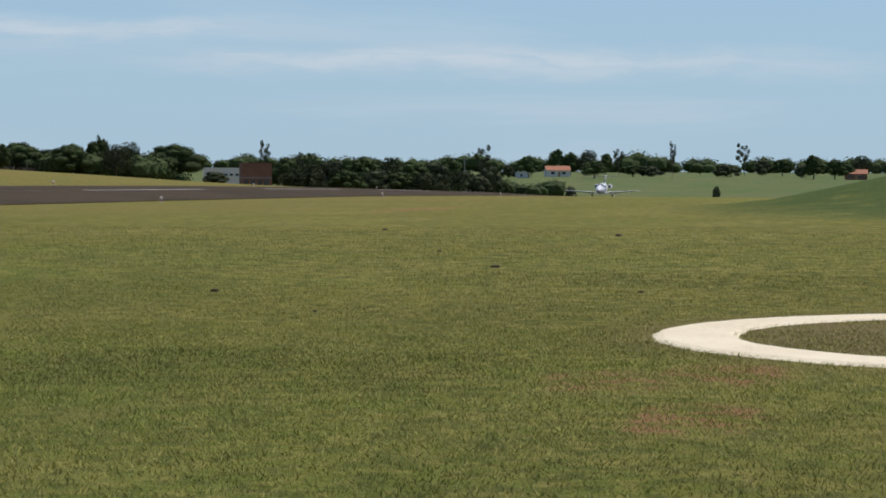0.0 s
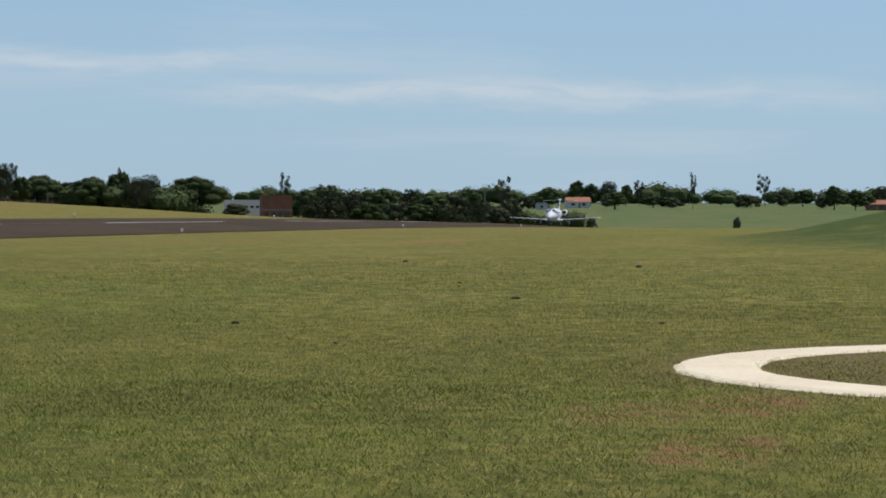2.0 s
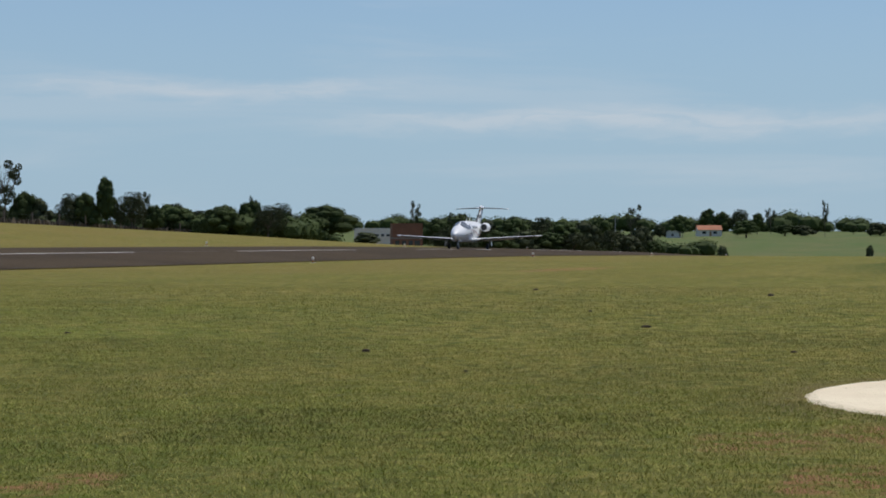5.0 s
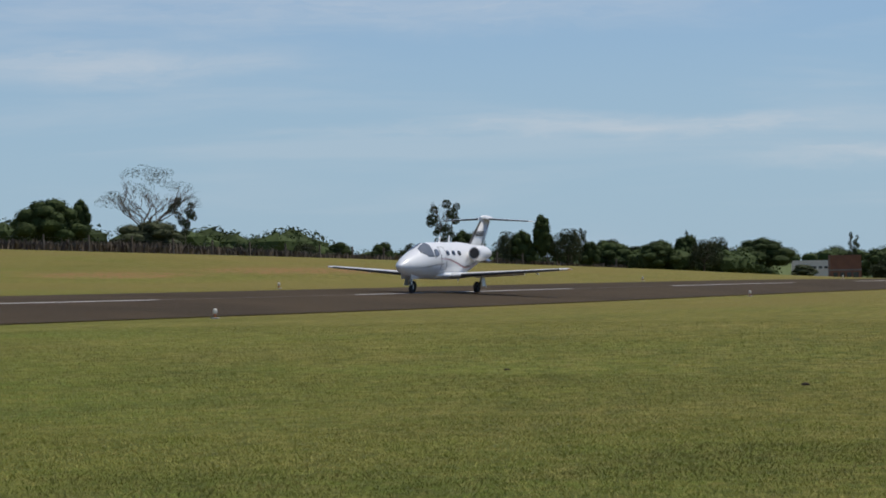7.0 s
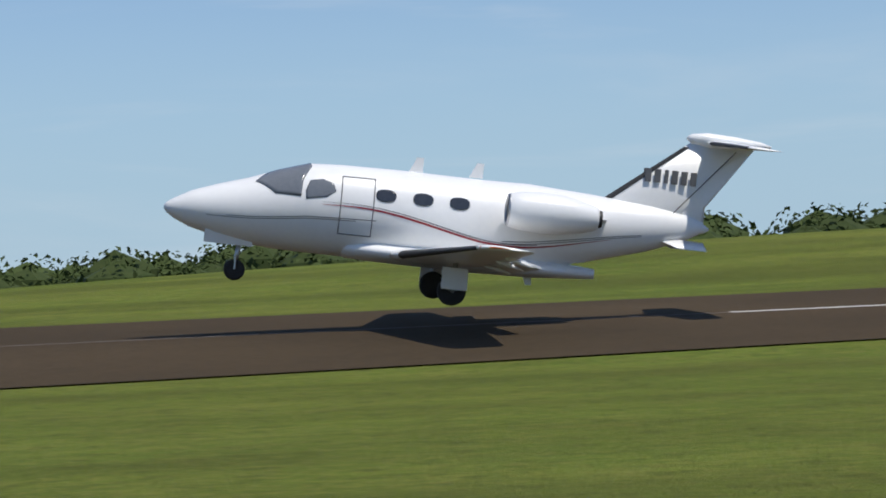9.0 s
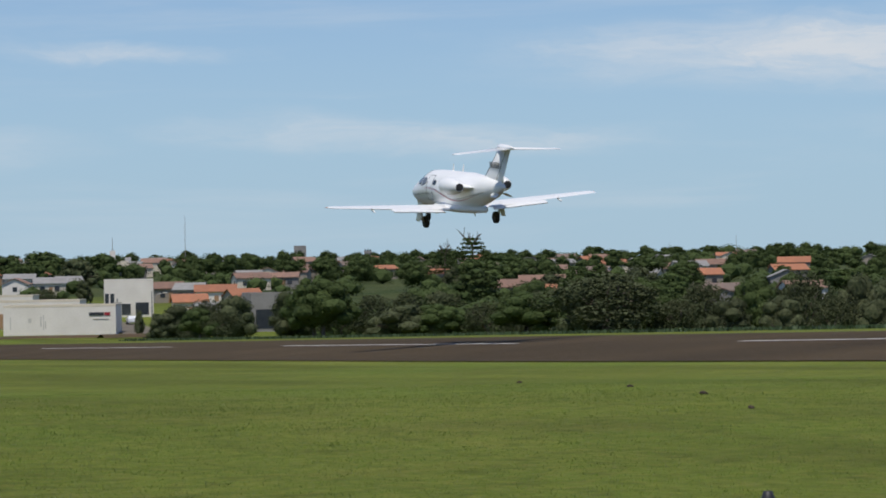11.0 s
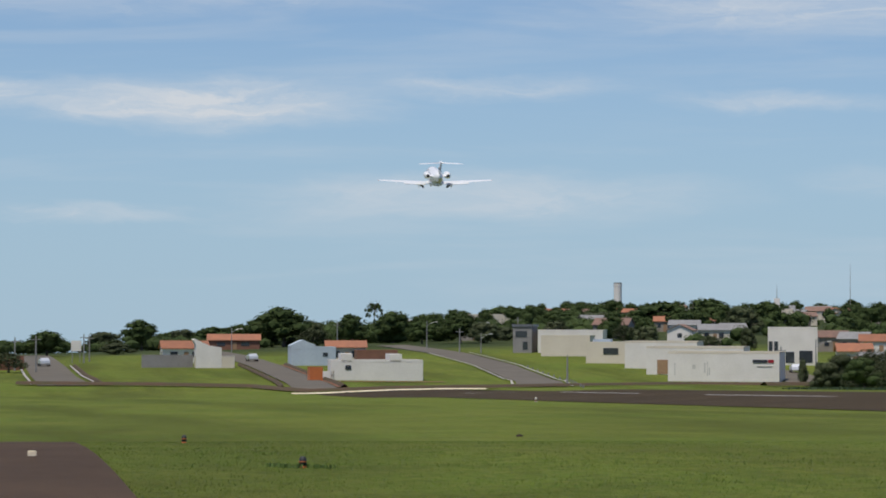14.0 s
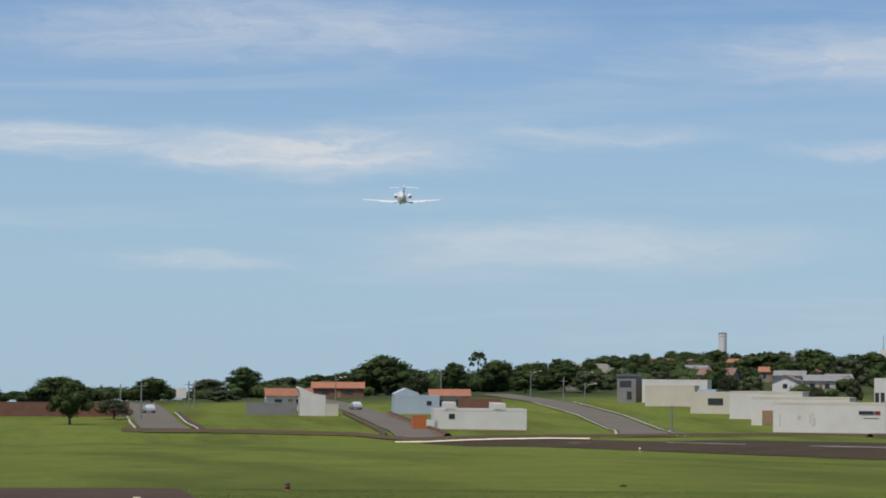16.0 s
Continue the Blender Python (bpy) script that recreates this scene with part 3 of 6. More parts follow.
def oval(cx, ca, rx, ra, n=20, power=2.4):
    out = []
    for k in range(n):
        t = 2 * math.pi * k / n
        c, s = math.cos(t), math.sin(t)
        out.append((cx + rx * math.copysign(abs(c) ** (2 / power), c), ca + ra * math.copysign(abs(s) ** (2 / power), s)))
    return out


def outline(points, n=6):
    out = []
    for i, p in enumerate(points):
        q = points[(i + 1) % len(points)]
        out += [(p[0] + (q[0] - p[0]) * k / n, p[1] + (q[1] - p[1]) * k / n) for k in range(n)]
    return out


def skin_ribbon(path, width, out=0.006, side=1):
    """A painted band along (x, angle); width in degrees."""
    bm = bmesh.new()
    rows = []
    for (x, a), w in zip(path, width):
        row = []
        for d in (-1, 0, 1):
            p = hull(x, a + d * w / 2, out)
            row.append(bm.verts.new((p.x, p.y * side, p.z)))
        rows.append(row)
    for p, q in zip(rows, rows[1:]):
        for k in range(2):
            bm.faces.new((p[k], q[k], q[k + 1], p[k + 1]))
    return bm


def foil(chord, thick, n=9):
    """A closed wing section: (along from the nose, height), lower side first."""
    up = []
    for k in range(n + 1):
        t = (1 - math.cos(math.pi * k / n)) / 2
        h = thick * 5 * (0.2969 * math.sqrt(t) - 0.126 * t - 0.3516 * t * t + 0.2843 * t ** 3 - 0.1036 * t ** 4)
        up.append((t * chord, h * chord))
    return [(x, h * 1.15) for x, h in up] + [(x, -h * 0.75) for x, h in up[-2:0:-1]]


def surface(rows, upright=False, lo=0.0, hi=1.0, grow_by=0.0):
    """A wing between sections (nose x, span, height, chord, thickness)."""
    rings = []
    for x, s, z, c, th in rows:
        ring = []
        for fx, fz in foil(c, th):
            if hi < 1:
                fx = min(fx, hi * c)
            fz *= 1 + grow_by
            fx -= grow_by * 0.012 * (1 - fx / c)
            ring.append((x + fx, s + fz, z) if upright else (x + fx, s, z + fz))
        rings.append(ring)
    return loft(rings)


def boot(rows, upright=False, share=0.07):
    """The dark rubber edge that wraps round the front of a wing."""
    rings = []
    for x, s, z, c, th in rows:
        pts = foil(c, th, 28)
        up = [p for p in pts[:29] if p[0] <= share * c]
        low = [p for p in pts[29:] if p[0] <= share * c]
        line = low + up
        ring = []
        for fx, fz in line:
            fx, fz = fx - 0.006, fz * 1.03 + math.copysign(0.003, fz if fz else 1)
            ring.append((x + fx, s + fz, z) if upright else (x + fx, s, z + fz))
        rings.append(ring)
    return loft(rings, closed=False)


GEAR = {}


def wheel(name, parent, at, r, w, hub_on=None):
    tyre = part(name, lathe([(-w / 2, r * 0.62), (-w / 2, r * 0.85), (-w * 0.38, r * 0.97), (-w * 0.15, r), (w * 0.15, r), (w * 0.38, r * 0.97), (w / 2, r * 0.85), (w / 2, r * 0.62)], 28, "y"), M_TYRE, parent, "black tyre on a small metal hub", Matrix.Translation(at), True)
    part("hub", lathe([(-w * 0.46, r * 0.2), (-w * 0.46, r * 0.6), (w * 0.46, r * 0.6), (w * 0.46, r * 0.2)], 20, "y"), M_METAL, hub_on or tyre, "bare metal wheel hub", Matrix.Translation(at) if hub_on else None)
    return tyre


def build_jet():
    jet = thing("business_jet", pose(444, 50, float(land(444, 50)) - 0.07), "white twin-engine light business jet with red stripe, gear down", "airplane")
    fine = []
    for (x0, *_), (x1, *_) in zip(STATIONS, STATIONS[1:]):
        for k in range(3):
            fine.append(x0 + (x1 - x0) * k / 3)
    fine.append(STATIONS[-1][0])
    fuselage = part("fuselage", loft([[hull(x, a)[:] for a in range(0, 360, 10)] for x in fine]), M_WHITE, jet, "glossy white fuselage", shade=True)
    # wing-to-body fairing
    part("wing_fairing", loft([[(x, w * math.cos(radians(a)), 0.97 + h * math.sin(radians(a))) for a in range(0, 360, 15)] for x, w, h in ((-2.3, 0.1, 0.05), (-2.0, 0.55, 0.2), (-1.4, 0.83, 0.22), (0.6, 0.86, 0.23), (1.8, 0.6, 0.2), (3.0, 0.1, 0.1))]), M_WHITE, jet, shade=True)
    # cabin windows, both sides
    for side in (0, 1):
        for x in (-1.35, -0.62, 0.1):
            o = oval(x, 24, 0.2, 8.5)
            part("cabin_window", skin_patch(o if not side else [(p, 180 - a) for p, a in o]), M_GLASS, fuselage, "dark oval cabin window", shade=True)
        side_glass = outline([(-2.9, 12), (-2.5, 16), (-2.33, 24), (-2.39, 35), (-2.6, 41), (-2.85, 38), (-2.92, 24)], 3)
        part("side_window", skin_patch(side_glass if not side else [(p, 180 - a) for p, a in side_glass]), M_SCREEN, fuselage, "cockpit side window with the sky's reflection in its grey colour", shade=True)
        screen = outline([(-3.9, 56), (-3.5, 24), (-3.0, 16), (-2.98, 40), (-2.83, 66), (-2.85, 86), (-3.3, 86), (-3.65, 82)], 5)
        part("windscreen", skin_patch(screen if not side else [(p, 180 - a) for p, a in screen]), M_SCREEN, fuselage, "windscreen with the sky's reflection in its grey colour", shade=True)
    # door outline on the port side
    for x0, x1, a0, a1 in ((-2.22, -2.22, -30, 48), (-1.58, -1.58, -30, 48), (-2.22, -1.58, 48, 48), (-2.22, -1.58, -30, -30)):
        n = 10
        path = [(x0 + (x1 - x0) * k / n, a0 + (a1 - a0) * k / n) for k in range(n + 1)]
        part("door_seam", tube([hull(x, a, 0.002) for x, a in path], [0.011] * (n + 1), 5), M_GREY, fuselage, "thin grey door seam")
    # stripes: a rising and falling sweep along the hull
    for side in (1, -1):
        xs = np.linspace(-2.6, 3.2, 40)
        sweep = [(x, 4 + 2 * math.cos((x + 2.2) / 1.3) - 30 * float(smooth(-2.0, 1.6, x)) + 6 * float(smooth(1.8, 3.2, x))) for x in xs]
        taper = [0.3 + 2.6 * math.sin(math.pi * (x + 2.6) / 5.8) ** 0.7 if 0 < (x + 2.6) < 5.8 else 0.3 for x in xs]
        part("red_stripe", skin_ribbon(sweep, taper, 0.006, side), M_RED, fuselage, "dark red painted stripe", shade=True)
        part("dark_stripe", skin_ribbon([(x, a + 3.2) for x, a in sweep[:30]], [w * 0.42 for w in taper[:30]], 0.007, side), M_GREY, fuselage, "thin dark grey stripe", shade=True)
        for k, (lag, drop) in enumerate(((0.3, 6.5), (0.7, 10.0))):
            part("grey_line", skin_ribbon([(x - lag, -4 - drop * 0.8 + 1.5 * math.cos(x)) for x in np.linspace(-4.1, -1.2, 20)], [1.1] * 20, 0.006, side), M_GREY, fuselage, "fine grey pinstripe", shade=True)
            part("grey_line", skin_ribbon([(x, -14 - drop * 0.9 + 5 * float(smooth(1.6, 3.4, x))) for x in np.linspace(1.0, 3.8, 16)], [1.2] * 16, 0.006, side), M_GREY, fuselage, "fine grey pinstripe", shade=True)
    # wings
    for side in (-1, 1):
        rows = [(-1.25, side * 0.55, 0.92, 2.3, 0.14), (-1.05, side * 1.3, 0.955, 2.0, 0.135), (-0.12, side * 6.3, 1.295, 0.98, 0.12), (0.0, side * 6.5, 1.31, 0.8, 0.1), (0.2, side * 6.58, 1.315, 0.5, 0.06)]
        wing = part("wing", surface(rows), M_WHITE, jet, "long straight white wing", shade=True)
        part("de_ice_boot", boot([rows[1], (-0.148, side * 6.15, 1.285, 1.011, 0.12)]), M_BLACK, wing, "black rubber leading edge", shade=True)
        part("wing_tip", surface([(-0.12, side * 6.3, 1.295, 0.5, 0.15), (0.1, side * 6.62, 1.325, 0.3, 0.08)]), M_ORANGE, wing, "orange and clear tip light cover")
        # lowered flap and its hinge fairings
        flap = block((0.4, 2.6, 0.05), (0, 0, 0), 0.015)
        part("flap", flap, M_WHITE, wing, "lowered white flap", pose(1.08, side * 2.5, 0.95, side * 3.9, 14, side * -4.0))
        for s in (1.6, 3.3, 4.6):
            zf = 0.84 + (s - 1.3) * 0.068
            part("hinge_fairing", lathe([(-0.4, 0.01), (-0.3, 0.04), (-0.05, 0.045), (0.1, 0.03), (0.18, 0.01)], 10), M_WHITE, wing, "slim flap hinge fairing", pose(0.95, side * s, zf, 0, 14, 0), True)
        # main gear, hung from its pivot under the wing
        leg = part("main_gear", tube([(0, 0, 0.05), (0, side * -0.06, -0.25), (0.05, side * -0.12, -0.5)], [0.06, 0.055, 0.05], 10), M_METAL, jet, "polished main gear leg", Matrix.Translation((0, side * 1.98, 0.9)), True)
        part("trailing_arm", tube([(-0.22, side * -0.08, -0.38), (0.03, side * -0.18, -0.52)], [0.045, 0.05], 8), M_METAL, leg)
        part("gear_door", block((0.5, 0.03, 0.42), (0, 0, 0), 0.01), M_WHITE, leg, "white gear door", pose(0.0, side * 0.14, -0.48, side * 10, 0, 0))
        wheel("tyre", leg, (0.0, side * -0.24, -0.52), 0.28, 0.2, leg)
        GEAR[side] = leg
        # engines
        nac = part("engine_nacelle", lathe([(2.02, 0.24), (1.96, 0.27), (1.93, 0.29), (1.97, 0.325), (2.15, 0.37), (2.6, 0.4), (3.0, 0.385), (3.35, 0.32), (3.66, 0.24), (3.72, 0.2)], 28, "x", (-0.95, side * 1.17, 2.06)), M_WHITE, jet, "white engine nacelle", shade=True)
        part("intake_lip", lathe([(1.99, 0.25), (1.93, 0.265), (1.915, 0.28), (1.92, 0.293), (1.95, 0.315), (1.96, 0.31)], 28, "x", (-0.95, side * 1.17, 2.06)), M_METAL, nac, "bare metal intake lip", shade=True)
        part("intake", lathe([(1.95, 0.02), (1.95, 0.25), (2.04, 0.23), (2.05, 0.02)], 24, "x", (-0.95, side * 1.17, 2.06)), M_DARK, nac, "dark engine intake")
        part("exhaust", lathe([(3.6, 0.05), (3.6, 0.18), (3.79, 0.165), (3.8, 0.05)], 24, "x", (-0.95, side * 1.17, 2.06)), M_DARK, nac, "dark exhaust nozzle")
        pyl = [(1.35, side * 0.5, 2.02, 1.7, 0.11), (1.5, side * 0.95, 2.06, 1.5, 0.11)]
        part("engine_pylon", surface(pyl), M_WHITE, nac, shade=True)
        # tailplane
        trow = [(4.95, 0, 3.82, 1.1, 0.11), (5.31, side * 2.42, 3.71, 0.68, 0.1), (5.41, side * 2.54, 3.705, 0.46, 0.07)]
        tail = part("tailplane", surface(trow), M_WHITE, jet, "white high-set tailplane", shade=True)
        part("de_ice_boot", boot([(4.995, side * 0.3, 3.8065, 1.048, 0.11), (5.303, side * 2.37, 3.7125, 0.69, 0.1)], False, 0.09), M_BLACK, tail, "black rubber leading edge", shade=True)
        part("ventral_strake", surface([(4.1, side * 0.2, 1.82, 1.0, 0.04), (4.55, side * 0.42, 1.66, 0.6, 0.04)]), M_WHITE, jet, shade=True)
    # fin, rudder and its markings
    frows = [(2.5, 0, 2.1, 2.6, 0.09), (3.05, 0, 2.52, 2.05, 0.1), (4.7, 0, 3.82, 1.3, 0.11)]
    fin = part("fin", surface(frows, True), M_WHITE, jet, "swept white tail fin", shade=True)
    part("de_ice_boot", boot([frows[1], (4.55, 0, 3.702, 1.368, 0.11)], True, 0.08), M_BLACK, fin, "black rubber leading edge", shade=True)
    part("fin_cap", lathe([(4.28, 0.02), (4.38, 0.1), (4.7, 0.15), (5.3, 0.13), (5.8, 0.08), (6.02, 0.02)], 16, "x", (0.3, 0, 3.88)), M_WHITE, fin, shade=True)
    part("rudder_seam", tube([(4.45, -0.1, 2.35), (5.6, -0.07, 3.7)], [0.012, 0.012], 5), M_GREY, fin, "thin rudder seam")
    part("rudder_seam", tube([(4.45, 0.1, 2.35), (5.6, 0.07, 3.7)], [0.012, 0.012], 5), M_GREY, fin, "thin rudder seam")
    for side in (-1, 1):
        for x, w in ((3.72, 0.13), (3.91, 0.13), (4.09, 0.08), (4.26, 0.13), (4.45, 0.13), (4.64, 0.13)):
            part("registration_bar", block((w, 0.012, 0.27), (x + 0.15, side * 0.093, 2.93), 0.004), M_GREY, fin, "dark grey registration bar")
    part("tail_cone", lathe([(4.5, 0.24), (4.85, 0.17), (5.12, 0.09), (5.22, 0.03)], 16, "x", (0, 0, 2.1)), M_WHITE, jet, shade=True)
    # nose gear
    nose = part("nose_strut", tube([(-4.05, 0, 1.05), (-4.1, 0, 0.6), (-4.12, 0, 0.34)], [0.05, 0.05, 0.04], 10), M_METAL, jet, "polished nose gear leg", shade=True)
    part("nose_fork", tube([(-4.12, -0.1, 0.32), (-4.12, -0.1, 0.54), (-4.12, 0.1, 0.54), (-4.12, 0.1, 0.32)], [0.025] * 4, 6), M_METAL, nose)
    wheel("nose_wheel", jet, (-4.12, 0, 0.31), 0.21, 0.14)
    for side in (-1, 1):
        part("nose_gear_door", block((0.95, 0.025, 0.26), (0, 0, 0), 0.008), M_WHITE, jet, "white nose gear door", pose(-4.3, side * 0.24, 0.8, side * -8, 0, 0))
    for x, z in ((-0.9, 2.6), (0.3, 2.62)):
        part("blade_aerial", surface([(x, 0, z, 0.28, 0.06), (x + 0.14, 0, z + 0.3, 0.14, 0.06)], True), M_WHITE, jet)
    part("belly_aerial", surface([(1.5, 0, 0.98, 0.25, 0.06), (1.65, 0, 0.62, 0.12, 0.06)], True), M_WHITE, jet)
    lamp = bpy.data.materials.new("landing_light_glow")
    lamp.use_nodes = True
    lb = lamp.node_tree.nodes["Principled BSDF"]
    lb.inputs["Emission Color"].default_value, lb.inputs["Emission Strength"].default_value = (1, 0.95, 0.85, 1), 6
    for side in (-1, 1):
        part("landing_light", lathe([(-0.03, 0.01), (-0.02, 0.06), (0.02, 0.06), (0.03, 0.01)], 12), lamp, jet, "lit landing light", pose(-1.52, side * 0.62, 0.93))
    return jet


JET = build_jet()

# ---- trees ----
def leaf_cloud(name, blobs, count, size, mat, seed, core=True, cuts=1):
    """Leaf clumps: small crossed leaves scattered through the shells of blobs (centre, radii)."""
    rng = np.random.default_rng(seed)
    blobs = [(np.array(c, float), np.array(r, float)) for c, r in blobs]
    vol = np.array([r.prod() ** (2 / 3) for _, r in blobs])
    pick = rng.choice(len(blobs), count, p=vol / vol.sum())
    d = rng.normal(size=(count, 3))
    d /= np.linalg.norm(d, axis=1, keepdims=True)
    rad = rng.uniform(0.8, 1.08, (count, 1))
    C = np.array([blobs[i][0] for i in pick])
    Rr = np.array([blobs[i][1] for i in pick])
    P = C + d * Rr * rad
    nrm = d + rng.normal(scale=0.42, size=(count, 3))
    nrm /= np.linalg.norm(nrm, axis=1, keepdims=True)
    u = np.cross(nrm, rng.normal(size=(count, 3)))
    u /= np.linalg.norm(u, axis=1, keepdims=True)
    v = np.cross(nrm, u)
    s = size * rng.uniform(0.6, 1.5, (count, 1))
    bend = nrm * s * 0.35
    verts = np.stack([P - u * s, P - v * s * 0.6 + bend, P + u * s, P + v * s * 0.6 + bend], 1).reshape(-1, 3)
    faces = [(4 * i, 4 * i + 1, 4 * i + 2, 4 * i + 3) for i in range(count)]
    verts, faces = list(map(tuple, verts)), list(faces)
    if core:
        for c, r in blobs:
            b = bmesh.new()
            bmesh.ops.create_icosphere(b, subdivisions=cuts, radius=1)
            base = len(verts)
            for w in b.verts:
                k = 0.84 + 0.2 * noise.noise(w.co * 2.3 + Vector(c) * 7)
                verts.append(tuple(c + np.array(w.co) * r * k))
            faces += [tuple(base + q.index for q in f.verts) for f in b.faces]
            b.free()
    return mesh_of(name, verts, faces, mat)


def limbs(seed, trunk_h, spread, top, levels=1, width=0.035, forks=6):
    """Tapered trunk with limbs, unit high."""
    rng = random.Random(seed)
    verts, faces = [], []

    def branch(p, q, r0, r1, sides=5):
        bm = tube([p, (Vector(p) * 0.5 + Vector(q) * 0.5) + Vector((rng.uniform(-1, 1), rng.uniform(-1, 1), 0)) * 0.02, q], [r0, (r0 + r1) / 2, r1], sides)
        base = len(verts)
        bm.verts.index_update()
        verts.extend(tuple(v.co) for v in bm.verts)
        faces.extend(tuple(base + v.index for v in f.verts) for f in bm.faces)
        bm.free()

    def fork(p, d, length, r, level):
        q = Vector(p) + d * length
        branch(p, q, r, r * 0.6)
        if level > 0:
            for _ in range(3 if level > 1 else 4):
                nd = (d + Vector((rng.uniform(-1, 1), rng.uniform(-1, 1), rng.uniform(-0.25, 0.6))) * 0.75).normalized()
                fork(Vector(p) + d * length * rng.uniform(0.55, 1.0), nd, length * rng.uniform(0.55, 0.8), r * 0.55, level - 1)

    branch((0, 0, -0.06), (0.01, 0, trunk_h), width, width * 0.75, 7)
    for k in range(forks):
        a = 2 * math.pi * (k + rng.random() * 0.6) / forks
        d = Vector((math.cos(a) * spread, math.sin(a) * spread, top)).normalized()
        fork((0.01, 0, trunk_h * rng.uniform(0.8, 1.0)), d, rng.uniform(0.2, 0.32), width * 0.55, levels)
    return verts, faces


def dome(rng, n, low, high, reach, size, flat=0.8):
    """Clumps over a domed crown, with a few inside it."""
    B = [((0, 0, low + (high - low) * 0.4), (reach * 0.85, reach * 0.85, (high - low) * 0.6))]
    for k in range(n):
        t = ((k + rng.random()) / n) ** 0.9
        a = k * 2.4 + rng.uniform(-0.5, 0.5)
        r = reach * math.sqrt(max(0.02, 1 - t ** 1.7)) * rng.uniform(0.75, 1.1)
        w = size * rng.uniform(0.7, 1.3)
        B.append(((r * math.cos(a), r * math.sin(a), low + (high - low) * t + rng.uniform(-0.03, 0.03)), (w, w, w * flat)))
    return B


def blobs_for(kind, seed):
    """Clumps of a crown, for a tree one high and one wide."""
    rng = random.Random(seed)
    B = []
    if kind == "round":
        B = dome(rng, 18, 0.27, 0.85, 0.37, 0.14, 0.9)
    elif kind == "tall":
        B = dome(rng, 15, 0.28, 0.88, 0.34, 0.13, 0.7)
    elif kind == "umbrella":
        B = dome(rng, 18, 0.58, 0.88, 0.4, 0.12, 0.65)
    elif kind == "bush":
        B = dome(rng, 13, 0.14, 0.8, 0.36, 0.16, 1.0)
    elif kind == "gum":
        for k in range(15):
            a, z = k * 2.4 + rng.uniform(-0.6, 0.6), 0.38 + 0.56 * (k + rng.random()) / 15
            r = rng.uniform(0.12, 0.42) * (1 - 0.5 * max(0, z - 0.6))
            w = rng.uniform(0.06, 0.13)
            B.append(((r * math.cos(a), r * math.sin(a), z), (w, w, w * 0.6)))
    elif kind == "cone":
        for k in range(9):
            B.append(((rng.uniform(-0.05, 0.05), rng.uniform(-0.05, 0.05), 0.08 + k * 0.1), (0.42 * (1 - k * 0.09), 0.42 * (1 - k * 0.09), 0.11)))
    elif kind == "tiered":
        for k in range(6):
            for j in range(4):
                a = j * 1.57 + rng.uniform(-0.5, 0.5)
                r = 0.32 - k * 0.04
                B.append(((r * math.cos(a), r * math.sin(a), 0.42 + k * 0.1), (0.2 - k * 0.02, 0.2 - k * 0.02, 0.03)))
    elif kind == "thin":
        for k in range(26):
            a, t = k * 2.4, rng.random()
            r = 0.47 * math.sqrt(1 - t ** 2) * rng.uniform(0.75, 1.0)
            B.append(((r * math.cos(a), r * math.sin(a), 0.5 + 0.45 * t), (0.09, 0.09, 0.05)))
    elif kind == "palm":
        for k in range(11):
            a = k * 0.571
            for q in range(4):
                r = 0.08 + q * 0.12
                B.append(((r * math.cos(a), r * math.sin(a), 0.9 + 0.09 * math.sin(q * 1.1 + 0.5) - 0.05 * q * (k % 3)), (0.06, 0.06, 0.03)))
    return B


TREE_KINDS = {}
VARIANTS = {"round": 4, "dull": 4, "bush": 3, "tall": 3}
for kind, mat, count, size, th, spread, top, core in (("round", M_LEAF, 1500, 0.027, 0.36, 0.7, 1.0, True), ("tall", M_LEAF, 1400, 0.026, 0.34, 0.5, 1.2, True), ("umbrella", M_LEAF, 1400, 0.025, 0.5, 0.9, 0.8, True),
                                                ("bush", M_LEAF2, 1300, 0.03, 0.12, 0.8, 0.8, True), ("gum", M_LEAF2, 900, 0.026, 0.45, 0.6, 1.1, False), ("cone", M_LEAF, 1300, 0.028, 0.2, 0.4, 1.0, True),
                                                ("tiered", M_LEAF, 1000, 0.032, 0.85, 0.5, 0.6, False), ("thin", M_LEAF2, 700, 0.010, 0.24, 0.85, 1.0, False), ("dull", M_LEAF2, 1900, 0.029, 0.34, 0.75, 1.0, False), ("palm", M_LEAF, 500, 0.04, 0.9, 0.4, 0.3, False)):
    for v, fine in [(v, fine) for v in range(VARIANTS.get(kind, 2)) for fine in (False, True)]:
        sd = len(TREE_KINDS) // 2 * 17 + v
        shape = "round" if kind == "dull" else kind
        crown = leaf_cloud("crown", blobs_for(shape, sd), int(count * (3.4 if fine else 1.0)), size * (0.56 if fine else 1.0), mat, sd, core, 2 if fine else 1)
        lv, lf = limbs(sd, th, spread, top, 4 if kind == "thin" else 2 if kind == "gum" else 1, 0.03 if kind not in ("gum", "thin", "palm") else 0.02, 6 if kind == "thin" else 5)
        TREE_KINDS[(kind, v, fine)] = (crown, mesh_of("trunk", lv, lf, M_BARK))

LABELS = {"round": "dark green broad-crowned tree in rough grass", "tall": "tall dark green leafy tree in rough grass", "umbrella": "spreading flat-topped dark green shade tree", "bush": "dense green bush in rough grass", "gum": "slender open-crowned eucalyptus tree",
          "cone": "dense dark green conical tree on the slope", "tiered": "tall conifer with layered flat branches", "thin": "nearly bare tree with fine spreading branches", "dull": "grey-green leafy tree in thick scrub", "palm": "tall palm above the other trees"}
plant_rng = random.Random(11)


